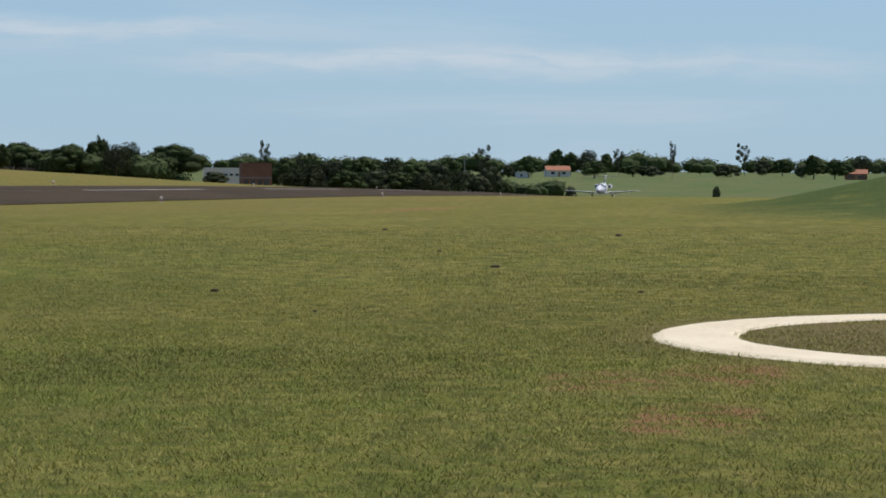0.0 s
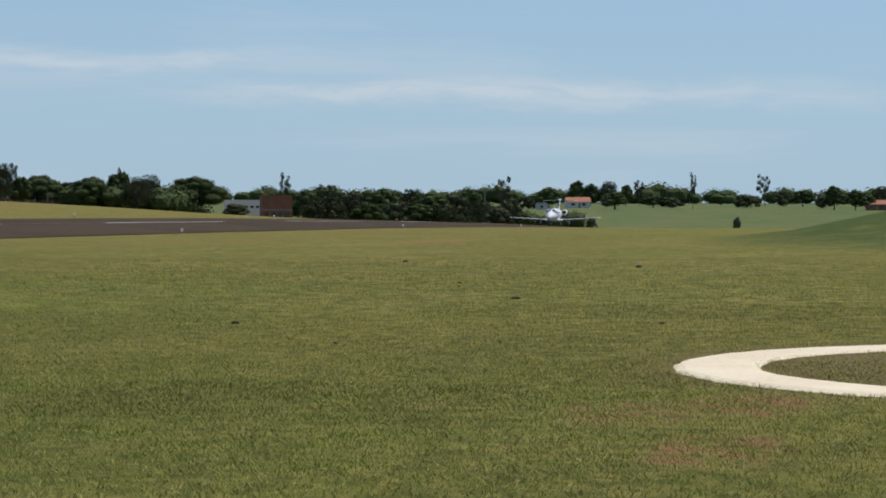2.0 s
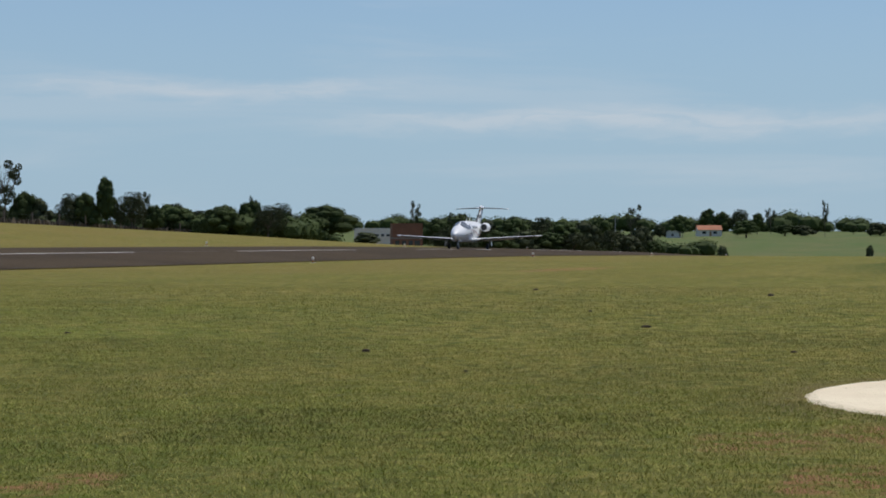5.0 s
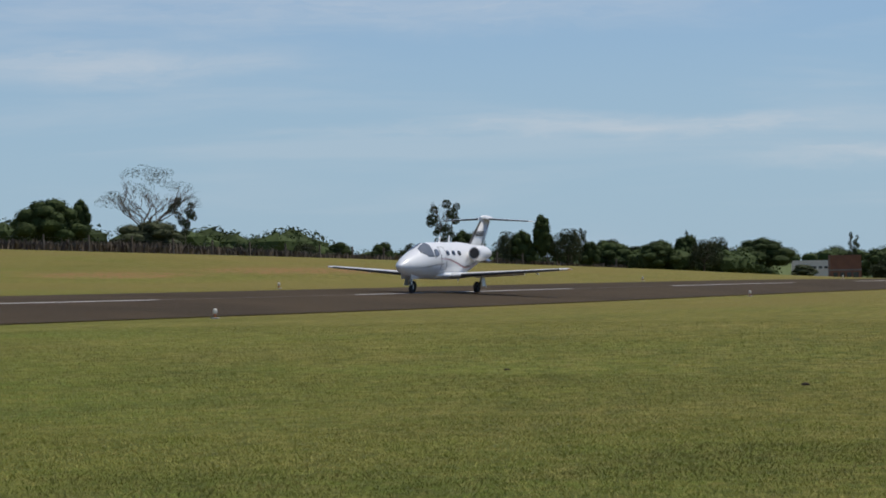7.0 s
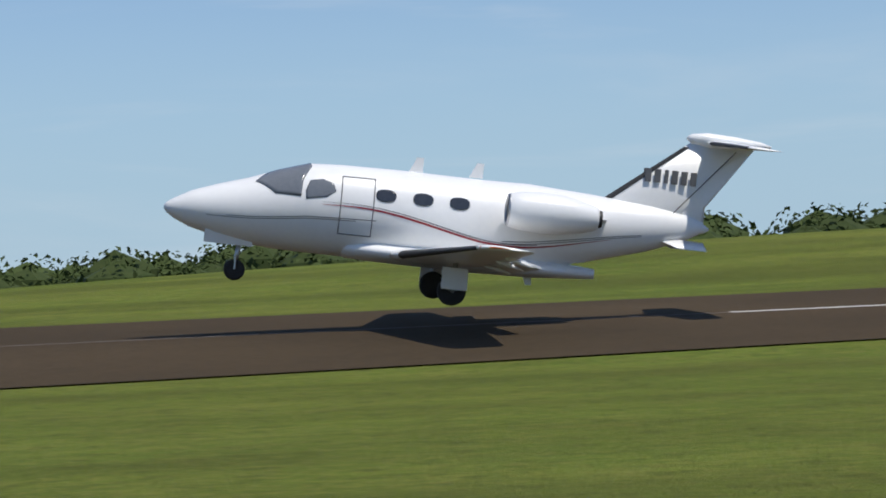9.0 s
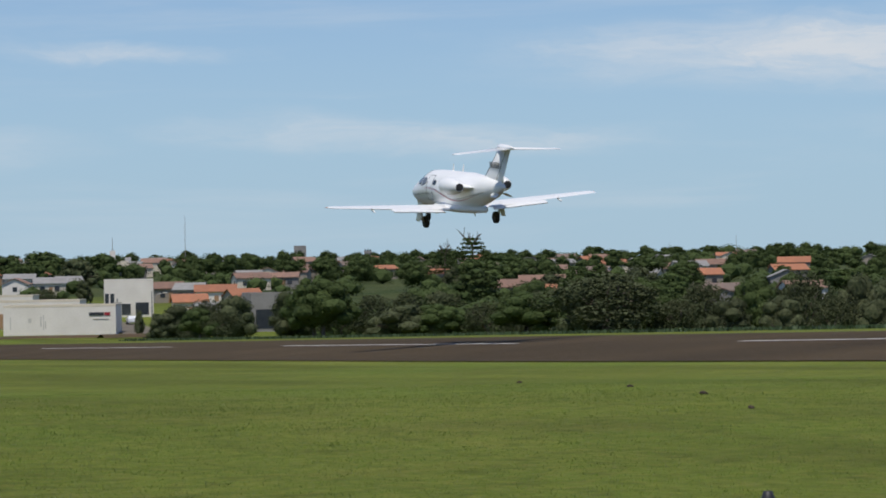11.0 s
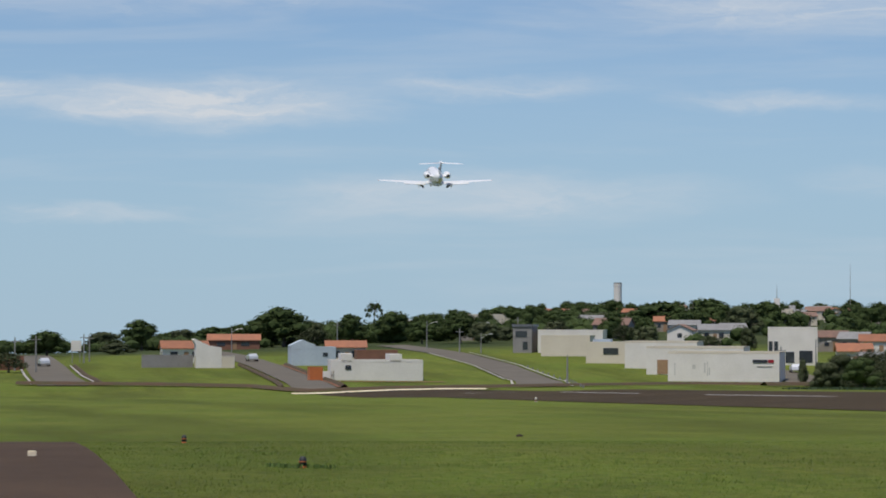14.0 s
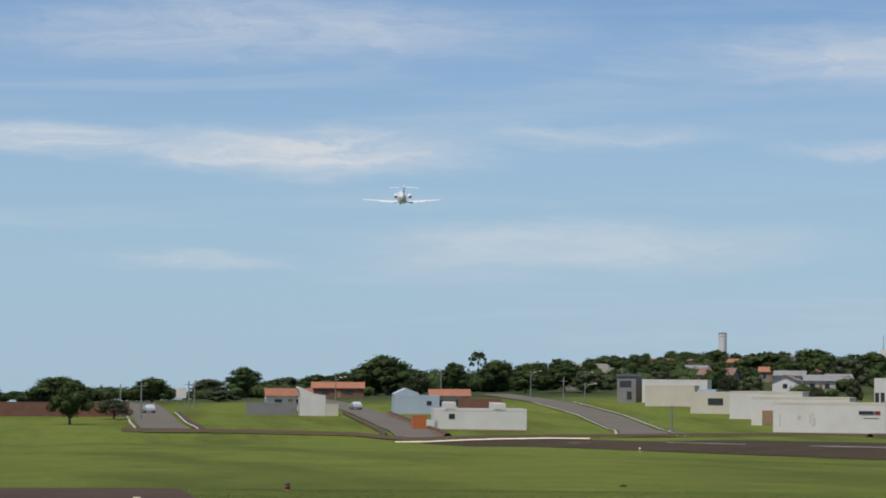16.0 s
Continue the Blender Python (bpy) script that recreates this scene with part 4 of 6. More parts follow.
def plant(kind, x, y, h, w, group="", name="tree", label=""):
    v = plant_rng.randrange(VARIANTS.get(kind, 2))
    crown, trunk = TREE_KINDS[(kind, v, math.hypot(x, y) < 360)]
    m = pose(x, y, float(land(x, y)), 0, 0, plant_rng.uniform(0, 360)) @ Matrix.Diagonal((w, w, h, 1))
    t = thing("bush" if kind == "bush" else name, m, label or LABELS[kind], "bush" if kind == "bush" else "tree", group)
    part("crown", crown, None, t)
    part("trunk", trunk, None, t)
    return t


def grove(group, kinds, spots, widen=1.15, taller=1.04):
    for i, (x, y, h, w) in enumerate(spots):
        plant(kinds[i % len(kinds)], x, y, h * taller, w * widen, group)


grove("airfield edge trees", ['round', 'dull', 'round', 'tall', 'dull', 'round', 'bush', 'bush'], [(311.0, 110.2, 4.7, 6.6), (312.2, 107.0, 4.0, 3.7), (303.6, 101.0, 4.0, 5.7), (314.1, 101.1, 5.0, 3.2), (305.5, 95.4, 4.2, 4.3), (326.7, 94.2, 5.4, 9.1), (325.5, 98.1, 2.9, 3.8), (318.6, 86.2, 1.6, 3.7)])
grove("woods by the runway end", ['round', 'dull', 'bush', 'round', 'dull', 'round', 'bush'], [(447.2, 107.8, 6.7, 6.5), (438.4, 101.6, 5.2, 7.0), (458.9, 101.5, 6.6, 6.7), (460.0, 96.5, 7.0, 7.1), (470.8, 93.3, 7.1, 6.4), (461.8, 87.2, 6.1, 7.9), (472.4, 84.9, 6.5, 6.8), (512.3, 89.1, 8.8, 6.0), (463.5, 78.0, 5.0, 6.3), (464.3, 73.0, 6.0, 5.0), (444.9, 67.8, 2.7, 2.8), (437.9, 103.5, 4.4, 6.0), (439.9, 94.8, 4.5, 6.0), (445.8, 90.9, 4.6, 6.1), (446.7, 86.4, 4.1, 6.1), (447.5, 82.5, 4.2, 6.1), (444.2, 72.2, 3.7, 5.2)], widen=1.22)
grove("ridge trees", ['bush', 'round', 'tall', 'round', 'dull', 'tall', 'round', 'bush'], [(988.9, 148.4, 5.4, 6.2), (990.0, 141.2, 8.7, 9.3), (1090.7, 142.7, 11.3, 8.8), (1091.5, 136.7, 9.6, 8.8), (1092.4, 129.4, 10.4, 9.8), (1093.2, 121.7, 9.2, 7.8), (993.4, 115.0, 7.3, 11.6), (1047.9, 67.0, 5.8, 10.3), (1098.6, 54.6, 7.3, 8.3), (1099.0, 46.2, 7.1, 9.8), (999.5, 30.1, 9.5, 9.3), (999.8, 21.8, 8.2, 7.6), (1049.9, 12.2, 8.8, 12.1), (1097.0, 81.1, 4.3, 4.9), (1044.7, 105.1, 4.9, 11.2), (1045.4, 98.1, 4.7, 10.3), (1049.4, 36.1, 5.7, 7.5), (999.9, 17.0, 6.2, 8.0)])
grove("field bushes", ['bush', 'bush', 'bush', 'bush', 'bush', 'bush'], [(558.7, 37.8, 4.7, 2.2), (554.9, 75.5, 4.8, 4.0), (555.3, 72.3, 4.4, 3.0), (555.7, 69.5, 4.0, 3.0), (554.4, 78.8, 3.9, 3.5), (554.1, 81.2, 3.6, 3.0)])
grove("eucalyptus", ['gum'], [(996.4, 84.7, 14.1, 4.0), (1098.2, 62.4, 13.3, 7.3), (873.1, 218.5, 13.8, 5.6), (1093.9, 116.1, 10.7, 5.9), (400.3, 127.2, 9.9, 2.6), (691.1, 111.3, 13.4, 5.6), (681.4, 160.3, 11.2, 3.7), (682.3, 156.5, 10.9, 3.7)])
grove("bank trees", ['dull', 'round', 'tall', 'dull', 'gum', 'round', 'bush'], [(278.6, 111.3, 4.5, 3.5), (279.3, 109.5, 4.8, 3.5), (280.2, 107.3, 6.5, 3.2), (281.2, 104.5, 4.7, 4.0), (291.1, 106.7, 5.1, 2.2), (276.7, 115.9, 5.0, 3.7), (277.3, 114.4, 4.3, 3.3), (311.2, 109.8, 4.8, 3.7), (313.2, 103.9, 4.5, 4.7), (324.0, 103.1, 5.7, 3.6), (325.0, 99.8, 5.2, 4.2), (280.7, 105.7, 3.5, 3.3), (291.5, 105.4, 3.7, 3.0), (284.7, 122.6, 4.2, 3.3), (283.4, 125.7, 3.9, 3.6), (282.0, 128.8, 3.9, 3.6), (279.7, 133.7, 3.6, 4.1), (277.9, 137.3, 3.0, 4.1)])
grove("bank trees", ['gum'], [(275.8, 118.1, 8.3, 4.8)])
grove("tree clump by the fence", ['round', 'tall', 'gum', 'bush'], [(211.9, 132.7, 5.3, 6.7), (217.9, 132.5, 5.4, 2.7), (223.1, 123.6, 6.0, 2.9), (217.0, 124.2, 3.7, 7.3)], widen=1.22)
grove("bare trees", ['thin'], [(221.2, 126.9, 8.9, 8.4)], widen=1.2)
grove("trees behind the houses", ['round', 'dull', 'round', 'dull', 'dull', 'round', 'dull', 'dull'], [(198.6, 263.6, 11.4, 6.2), (202.3, 260.7, 10.3, 3.2), (245.9, 289.7, 10.3, 7.1), (253.3, 283.2, 11.9, 2.7), (237.3, 229.3, 9.4, 5.6), (240.3, 226.1, 9.7, 6.5), (247.2, 218.6, 7.1, 5.0), (249.6, 215.9, 6.1, 5.9), (235.1, 231.5, 7.2, 5.3), (242.7, 223.6, 6.3, 4.4), (205.1, 258.6, 8.9, 4.4), (217.9, 247.9, 7.9, 3.5)], widen=1.22)
grove("fence bushes", ['bush'], [(111.8, 153.7, 3.9, 2.5), (113.7, 152.2, 3.5, 2.5), (115.7, 150.7, 3.6, 2.5), (117.7, 149.2, 3.0, 2.5), (119.6, 147.6, 3.0, 2.5), (121.5, 146.0, 2.4, 2.5), (123.5, 144.4, 2.9, 2.5), (125.4, 142.8, 2.5, 2.5), (126.9, 141.4, 2.1, 2.5)], widen=1.22)
grove("slope trees", ['dull', 'round', 'dull', 'tall', 'bush', 'cone', 'bush', 'cone', 'bush', 'dull', 'dull', 'bush'], [(-84.4, 92.2, 6.4, 4.6), (-92.9, 98.0, 7.0, 4.6), (-105.0, 107.2, 8.0, 4.2), (-106.9, 105.2, 7.6, 3.7), (-123.6, 116.8, 6.8, 3.8), (-118.9, 107.1, 7.3, 3.2), (-135.9, 118.0, 6.0, 3.2), (-131.1, 108.2, 6.3, 3.0), (-149.6, 117.1, 6.0, 3.4), (-132.4, 98.5, 6.0, 2.6), (-147.2, 103.6, 5.8, 4.0), (-153.2, 103.8, 6.4, 3.7), (-151.0, 98.0, 5.6, 4.0), (-161.4, 100.2, 5.9, 4.2), (-159.1, 94.5, 5.0, 4.1), (-161.1, 91.0, 5.0, 4.5), (-167.4, 89.8, 4.8, 5.1)], widen=1.22)
grove("slope scrub", ['bush', 'dull', 'bush'], [(-87.3, 93.6, 4.4, 2.8), (-95.8, 99.3, 5.1, 3.1), (-100.4, 100.4, 4.7, 2.8), (-108.1, 104.0, 4.6, 2.7), (-113.8, 105.2, 4.5, 2.8), (-126.0, 106.5, 4.4, 2.9), (-132.7, 106.3, 4.5, 3.0), (-135.0, 103.3, 3.9, 3.0), (-137.7, 99.7, 3.9, 3.0), (-141.6, 97.7, 3.9, 3.1), (-143.3, 95.2, 3.8, 3.1), (-145.1, 92.3, 3.4, 3.1), (-146.9, 89.4, 3.0, 3.1), (-148.8, 86.2, 2.8, 3.1), (-150.7, 82.9, 2.6, 3.1)], widen=1.35)
grove("slope trees", ['dull', 'round', 'bush'], [(-175.1, 96.6, 6.0, 5.3), (-185.6, 98.2, 6.2, 5.6), (-191.8, 97.2, 4.9, 4.3), (-193.5, 93.8, 3.7, 4.8), (-195.3, 89.9, 3.3, 4.8), (-196.5, 87.3, 3.3, 5.7), (-202.0, 87.1, 4.0, 4.4), (-208.7, 84.1, 5.1, 5.5), (-214.1, 84.0, 4.4, 4.1), (-235.3, 84.6, 3.1, 5.0), (-235.8, 83.0, 3.4, 3.9), (-178.6, 100.6, 5.8, 4.6), (-203.2, 84.4, 2.7, 3.9)], widen=1.22)
grove("bare trees", ['thin'], [(-132.8, 97.9, 8.6, 1.6)], widen=1.22)
grove("trees behind the plots", ['round', 'round', 'round', 'round', 'bush', 'tall', 'round'], [(-639.7, -20.4, 2.8, 7.8), (-589.9, -9.3, 6.1, 14.4), (-650.0, 2.5, 3.8, 8.7), (-549.9, 11.1, 5.6, 9.8), (-689.4, 29.1, 5.3, 12.3), (-639.0, 36.1, 7.8, 10.7), (-698.2, 49.6, 4.8, 15.6), (-712.5, 60.1, 5.9, 13.5), (-716.7, 68.8, 6.2, 13.6), (-626.1, 70.3, 9.8, 15.7), (-636.6, 65.8, 7.5, 10.0), (-635.2, 78.5, 6.6, 7.8), (-594.2, 82.9, 7.8, 8.8), (-642.2, 100.4, 8.1, 10.8), (-611.5, 102.6, 5.6, 8.3)])
grove("trees above the works", ['round', 'bush', 'round', 'round'], [(-609.8, 112.0, 7.5, 11.0), (-599.0, 115.6, 5.5, 8.9), (-803.9, 161.5, 7.2, 18.2), (-811.5, 174.3, 6.1, 23.1), (-780.3, 176.6, 5.0, 15.1), (-777.9, 186.9, 5.0, 16.9), (-765.9, 193.8, 3.8, 14.0), (-734.7, 194.5, 8.1, 19.4), (-730.7, 208.9, 9.5, 16.0), (-670.5, 201.1, 7.8, 12.4), (-744.9, 231.4, 8.8, 12.1)])
grove("works edge bushes", ['bush', 'dull', 'bush'], [(-312.1, 107.2, 4.9, 6.6), (-310.9, 110.6, 5.5, 5.9), (-312.8, 105.1, 3.7, 3.8), (-309.7, 113.9, 6.1, 5.9), (-302.1, 105.6, 2.4, 4.3), (-361.3, 117.8, 4.1, 1.5), (-353.0, 117.4, 3.5, 1.3), (-480.6, 138.0, 4.5, 4.9), (-516.8, 156.4, 5.0, 3.8), (-542.0, 140.9, 5.0, 6.0), (-582.0, 145.8, 4.1, 6.4), (-605.2, 134.6, 5.1, 7.2), (-627.4, 126.5, 3.7, 7.4), (-615.3, 76.4, 4.7, 8.3), (-637.1, 60.6, 3.4, 11.4), (-638.3, 46.5, 5.1, 8.5), (-420.0, 2.2, 3.5, 5.6), (-559.4, 26.0, 2.7, 7.5)], widen=1.22)
grove("lone trees", ['round', 'palm', 'tiered', 'tiered'], [(-388.0, -4.4, 6.8, 6.6), (-692.4, 103.0, 9.7, 5.3), (-676.7, 323.4, 12.2, 11.3), (-562.2, 261.4, 9.9, 6.9)])
grove("slope trees", ['round', 'dull'], [(-190.3, 77.5, 4.9, 5.9), (-149.7, 81.5, 4.3, 9.0), (-157.5, 79.4, 3.2, 5.1)])



# ---- woods too far to count ----
def far_woods(name, az0, az1, r, h, count, label, seed, mat=M_LEAF, depth=60.0):
    rng = np.random.default_rng(seed)
    az = np.radians(rng.uniform(az0, az1, count))
    rr = r + rng.uniform(-depth, depth, count)
    x, y = -np.sin(az) * rr, np.cos(az) * rr
    z = land(x, y)
    hh = h * (0.55 + 0.45 * np.array([noise.noise((float(a) * 60, r * 0.01, seed)) for a in az]) + rng.uniform(0, 0.35, count))
    blobs = [((float(x[i]), float(y[i]), float(z[i] + hh[i] * 0.45)), (hh[i] * 0.8, hh[i] * 0.8, hh[i] * 0.55)) for i in range(count)]
    me = leaf_cloud(name, blobs, count * 105, h * 0.05, mat, seed, True)
    tagged(new(name, me), label, "woods", kind="stuff")


far_woods("far_woods", -90, -60, 1500, 11, 300, "distant dark woods along the horizon", 3)
far_woods("far_woods", -82.5, -76.7, 500, 3.9, 70, "dark woods beside the runway end", 13, depth=25)
far_woods("far_woods", -74.2, -60, 345, 4.4, 120, "low dark woods behind the airfield bank", 14, depth=25)
far_woods("far_woods", -64, -34, 420, 6.0, 190, "low green woods behind the airfield bank", 4, depth=40)
far_woods("far_woods", -43.5, -30, 187, 3.0, 150, "dark bushes in front of the houses", 19, depth=5)
far_woods("far_woods", -36, 34, 300, 8.0, 240, "green woods behind the airfield bank", 16, depth=50)
far_woods("far_woods", -22, 24, 205, 5.6, 150, "thick green trees below the far bank", 21, depth=20)
far_woods("far_woods", 16, 47, 170, 6.6, 130, "thick green trees on the slope below the runway", 17, depth=22)
far_woods("far_woods", 76, 84, 690, 5.0, 130, "dark tree line behind the new houses", 18, depth=40)
far_woods("far_woods", 82, 97, 650, 4.0, 220, "low dark tree line behind the new houses", 20, depth=40)
far_woods("far_woods", 40, 78, 1900, 9, 420, "distant tree-covered hills beyond the town", 5, depth=250)
far_woods("far_woods", 45, 80, 960, 4.6, 850, "trees filling the gardens of the town", 15, depth=400)
far_woods("far_woods", 72, 83, 820, 6.0, 130, "tree line behind the houses", 6, depth=80)
far_woods("far_woods", 44, 66, 420, 5.2, 260, "dense green scrub between houses and airfield", 7, depth=150)
far_woods("far_woods", 58, 68.5, 330, 4.6, 150, "dense green scrub between houses and airfield", 8, depth=60)


# ---- houses ----
def gable(w, d, h, over=0.35, thick=0.14):
    """A pitched roof whose ridge runs along x, as one slab with thickness."""
    bm = bmesh.new()
    W, Dp = w / 2 + over, d / 2 + over
    drop = over * h / (d / 2)
    prof = [(-Dp, -drop), (0, h), (Dp, -drop), (Dp, -drop + thick), (0, h + thick), (-Dp, -drop + thick)]
    rings = [[bm.verts.new((sx * W, py, pz)) for py, pz in prof] for sx in (-1, 1)]
    for k in range(6):
        bm.faces.new((rings[0][k], rings[0][(k + 1) % 6], rings[1][(k + 1) % 6], rings[1][k]))
    for r in rings:
        bm.faces.new((r[0], r[1], r[4], r[5]))
        bm.faces.new((r[1], r[2], r[3], r[4]))
    return bm


def walls(w, d, h, roof_h=0.0):
    """Wall shell with gable ends."""
    bm = bmesh.new()
    prof = [(-d / 2, -1.2), (d / 2, -1.2), (d / 2, h), (0, h + roof_h), (-d / 2, h)]
    rings = [[bm.verts.new((sx * w / 2, py, pz)) for py, pz in prof] for sx in (-1, 1)]
    for k in range(5):
        bm.faces.new((rings[0][k], rings[0][(k + 1) % 5], rings[1][(k + 1) % 5], rings[1][k]))
    bm.faces.new(rings[0][::-1])
    bm.faces.new(rings[1])
    return bm


def opening(house, w, h, at, name="window", mat=None, turn=0):
    f = part(name, block((w, 0.12, h), (0, 0, 0), 0.01), mat or M_GLASS, house, "", pose(*at, 0, 0, turn))
    return f


def house(x, y, w, d, h, roof_h, turn, wall_mat, roof_mat, label, group="", z=None, detail=True, cross=False):
    t = thing("house", facing(x, y, turn, z), label, "house", group)
    part("wall", walls(w, d, h, roof_h if roof_h else 0.0), wall_mat, t)
    part("roof", gable(w, d, roof_h), roof_mat, t, "", pose(0, 0, h))
    if detail:
        opening(t, w * 0.16, h * 0.38, (-w * 0.25, -d / 2, h * 0.38))
        opening(t, w * 0.16, h * 0.38, (w * 0.22, -d / 2, h * 0.38))
        opening(t, 0.9, min(2.1, h * 0.75), (w * 0.02, -d / 2, 0), "door", M_TIMBER)
        opening(t, d * 0.18, h * 0.36, (-w / 2, 0, h * 0.4), turn=90)
        opening(t, d * 0.18, h * 0.36, (w / 2, 0, h * 0.4), turn=90)
    return t


def flat_building(x, y, w, d, h, turn, wall_mat, label, windows=(), group="", parapet=0.35, name="building", z=None, cap=None):
    """Flat-roofed block; windows: (x, z, width, height) on the front."""
    t = thing(name, facing(x, y, turn, z), label, "building", group)
    part("wall", block((w, d, h + 1.2), (0, 0, -1.2), 0.03), wall_mat, t)
    part("roof", block((w - 0.3, d - 0.3, 0.08), (0, 0, h + 0.004)), M_ROOF_GREY, t)
    for sx, sy, lx, ly in ((0, -1, w, 0.15), (0, 1, w, 0.15), (-1, 0, 0.15, d - 0.3), (1, 0, 0.15, d - 0.3)):
        part("parapet", block((lx, ly, parapet), (sx * (w / 2 - 0.075), sy * (d / 2 - 0.075), h + 0.003), 0.015), cap or wall_mat, t)
    for wx, wz, ww, wh in windows:
        opening(t, ww, wh, (wx, -d / 2, wz))
    return t


# houses across the far bank
house(132.3, 169.5, 9.4, 8.0, 2.9, 2.0, 20, M_WALL_DIM, M_ROOF_RED, "beige house with a bright orange tiled roof", z=4.2)
house(143.4, 173.4, 7.2, 8.0, 3.2, 1.9, 60, M_WALL_DIM, M_ROOF_YELLOW, "beige house with straw-coloured roof tiles", z=4.3)
house(154.9, 178.0, 7.0, 7.0, 3.4, 1.6, 40, M_WALL_DIM, M_ROOF_GREY, "beige house with a grey fibre-cement roof", z=4.3)
house(126.0, 175.0, 6.0, 6.0, 3.2, 1.2, 10, M_BRICK, M_ROOF_BROWN, "brown brick house with a low tiled roof", z=4.3)
shop = flat_building(172.5, 183.0, 13.4, 12.0, 5.0, 6, M_CHARCOAL, "charcoal-clad flat-roofed commercial building with a yellow sign", z=4.6, name="shop_building")
part("sign", block((6.4, 0.1, 0.75), (-2.8, -6.06, 3.45), 0.02), M_GOLD, shop, "yellow sign lettering bars")
for k in range(5):
    part("sign_gap", block((0.12, 0.06, 0.72), (-5.2 + k * 1.15, -6.12, 3.46)), M_CHARCOAL, shop)
part("sign", block((2.6, 0.08, 0.28), (-4.2, -6.06, 2.9), 0.01), M_GOLD, shop, "small yellow sign bar")
for k in range(3):
    part("awning", block((1.7, 0.9, 0.12), (1.8 + k * 1.9, -6.4, 3.4), 0.02), M_GREY, shop, "dark awning")
part("side_wing", block((5.6, 7, 3.4), (9.4, 1.0, 0), 0.03), M_WALL_GREY, shop)

# brick building and sheds by the runway's far end
brick = flat_building(410.2, 104.0, 5.0, 6, 4.7, 4, M_BRICK, "unfinished red brick two-storey building", windows=[(-1.7, 1.2, 0.7, 1.0), (-0.6, 1.2, 0.7, 1.0), (0.5, 1.2, 0.7, 1.0), (1.6, 1.2, 0.9, 1.0)])
part("storey_band", block((5.1, 6.1, 0.2), (0, 0, 2.5), 0.02), M_WALL_GREY, brick)
flat_building(442.7, 117.7, 8.1, 6, 5.0, 0, M_WALL_WHITE, "long white warehouse with a row of small windows", windows=[(-3 + k * 1.0, 3.9, 0.6, 0.4) for k in range(7)])
house(1031, 134.6, 9.5, 7, 2.6, 1.7, 10, M_WALL_WHITE, M_ROOF_RED, "white farmhouse with an orange tiled roof")
house(990, 143, 4.5, 5, 2.6, 1.6, 80, M_WALL_WHITE, M_ROOF_GREY, "small white shed with a pale gable", z=-1.0)
house(1000, 13.7, 8.5, 8, 2.3, 1.6, 0, M_BRICK, M_ROOF_RED, "low farm building with a bright orange roof")

# walled works on the town's edge: staggered white sheds
shedA = flat_building(-388.6, 114.2, 17.4, 11, 4.3, -6, M_WALL_WHITE, "white painted masonry works shed with stained walls", cap=M_WALL_CREAM)
part("sign", block((2.3, 0.06, 0.5), (5.7, -5.56, 2.9), 0.01), M_CHARCOAL, shedA, "dark sign lettering bar")
part("sign", block((0.9, 0.06, 0.5), (7.4, -5.55, 2.9), 0.01), M_RED, shedA, "red sign lettering bar")
part("sign", block((2.4, 0.05, 0.12), (6.4, -5.55, 2.3), 0.01), M_KERB, shedA, "faded sign bar")
for sx, sw, sh, sz in ((-2.9, 0.22, 1.6, 1.3), (-2.5, 0.16, 2.3, 0.8), (-2.2, 0.2, 1.2, 1.0), (-4.6, 0.5, 0.7, 1.9), (-7.6, 0.16, 1.9, 0.9)):
    part("stain", block((sw, 0.012, sh), (sx, -5.503, sz)), M_STAIN, shedA, "grey run-off stain on the wall")
shedB = flat_building(-415.0, 117.0, 16.2, 12, 4.3, -6, M_WALL_WHITE, "long white works shed with a pale flat roof", cap=M_WALL_CREAM)
part("gate", block((3.4, 0.08, 2.4), (-4.6, -6.05, 0), 0.02), M_TIMBER, shedB, "brown timber gate")
shedC = flat_building(-441.0, 118.0, 12.8, 12, 4.4, -6, M_WALL_WHITE, "long white works shed behind another", cap=M_WALL_CREAM)
part("lamp", block((0.6, 0.3, 0.4), (-1.6, -6.1, 3.3), 0.03), M_WALL_WHITE, shedC, "white wall lamp box")
shedD = flat_building(-461.5, 113.2, 8.2, 10, 3.5, -6, M_WALL_CREAM, "cream masonry shed with a dark window band", windows=[(0.5, 1.5, 2.8, 1.2)])
part("clerestory", block((3.4, 3.0, 0.8), (-1.5, 0, 3.5), 0.03), M_WALL_BLUE, shedD)
flat_building(-493.5, 112.3, 9.7, 10, 3.6, -6, M_WALL_CREAM, "cream shed with a plain stepped wall")
shedF = flat_building(-510.0, 117.0, 13.3, 9, 4.2, -6, M_WALL_WHITE, "long pale shed with a flat roof edge")
narrow = flat_building(-512.0, 107.5, 3.9, 7, 4.9, -10, M_WALL_GREY, "narrow grey two-storey house under a dark flat roof", windows=[(-0.2, 3.1, 2.4, 1.3), (0.6, 0.6, 1.0, 1.6)])
part("fascia", block((4.3, 7.4, 0.5), (0, 0, 5.26), 0.02), M_GREY, narrow)
flat_building(-452.0, 145.4, 9.0, 10, 6.5, 0, M_WALL_WHITE, "white two-storey building with a blank upper wall", windows=[(-4.0, 1.0, 0.7, 3.2), (-3.0, 1.0, 0.7, 3.2), (-0.5, 0.3, 1.6, 2.0), (2.4, 0.3, 2.4, 2.2)])
# the two dark front panels stand in for shade beneath the roof
flat_building(-381.0, 150.0, 15.0, 12, 5.7, 8, M_WALL_GREY, "wide grey shed with dark panels as the shade under its roof", windows=[(-3.5, 0.4, 6.4, 3.0), (4.0, 0.4, 6.0, 3.0)])

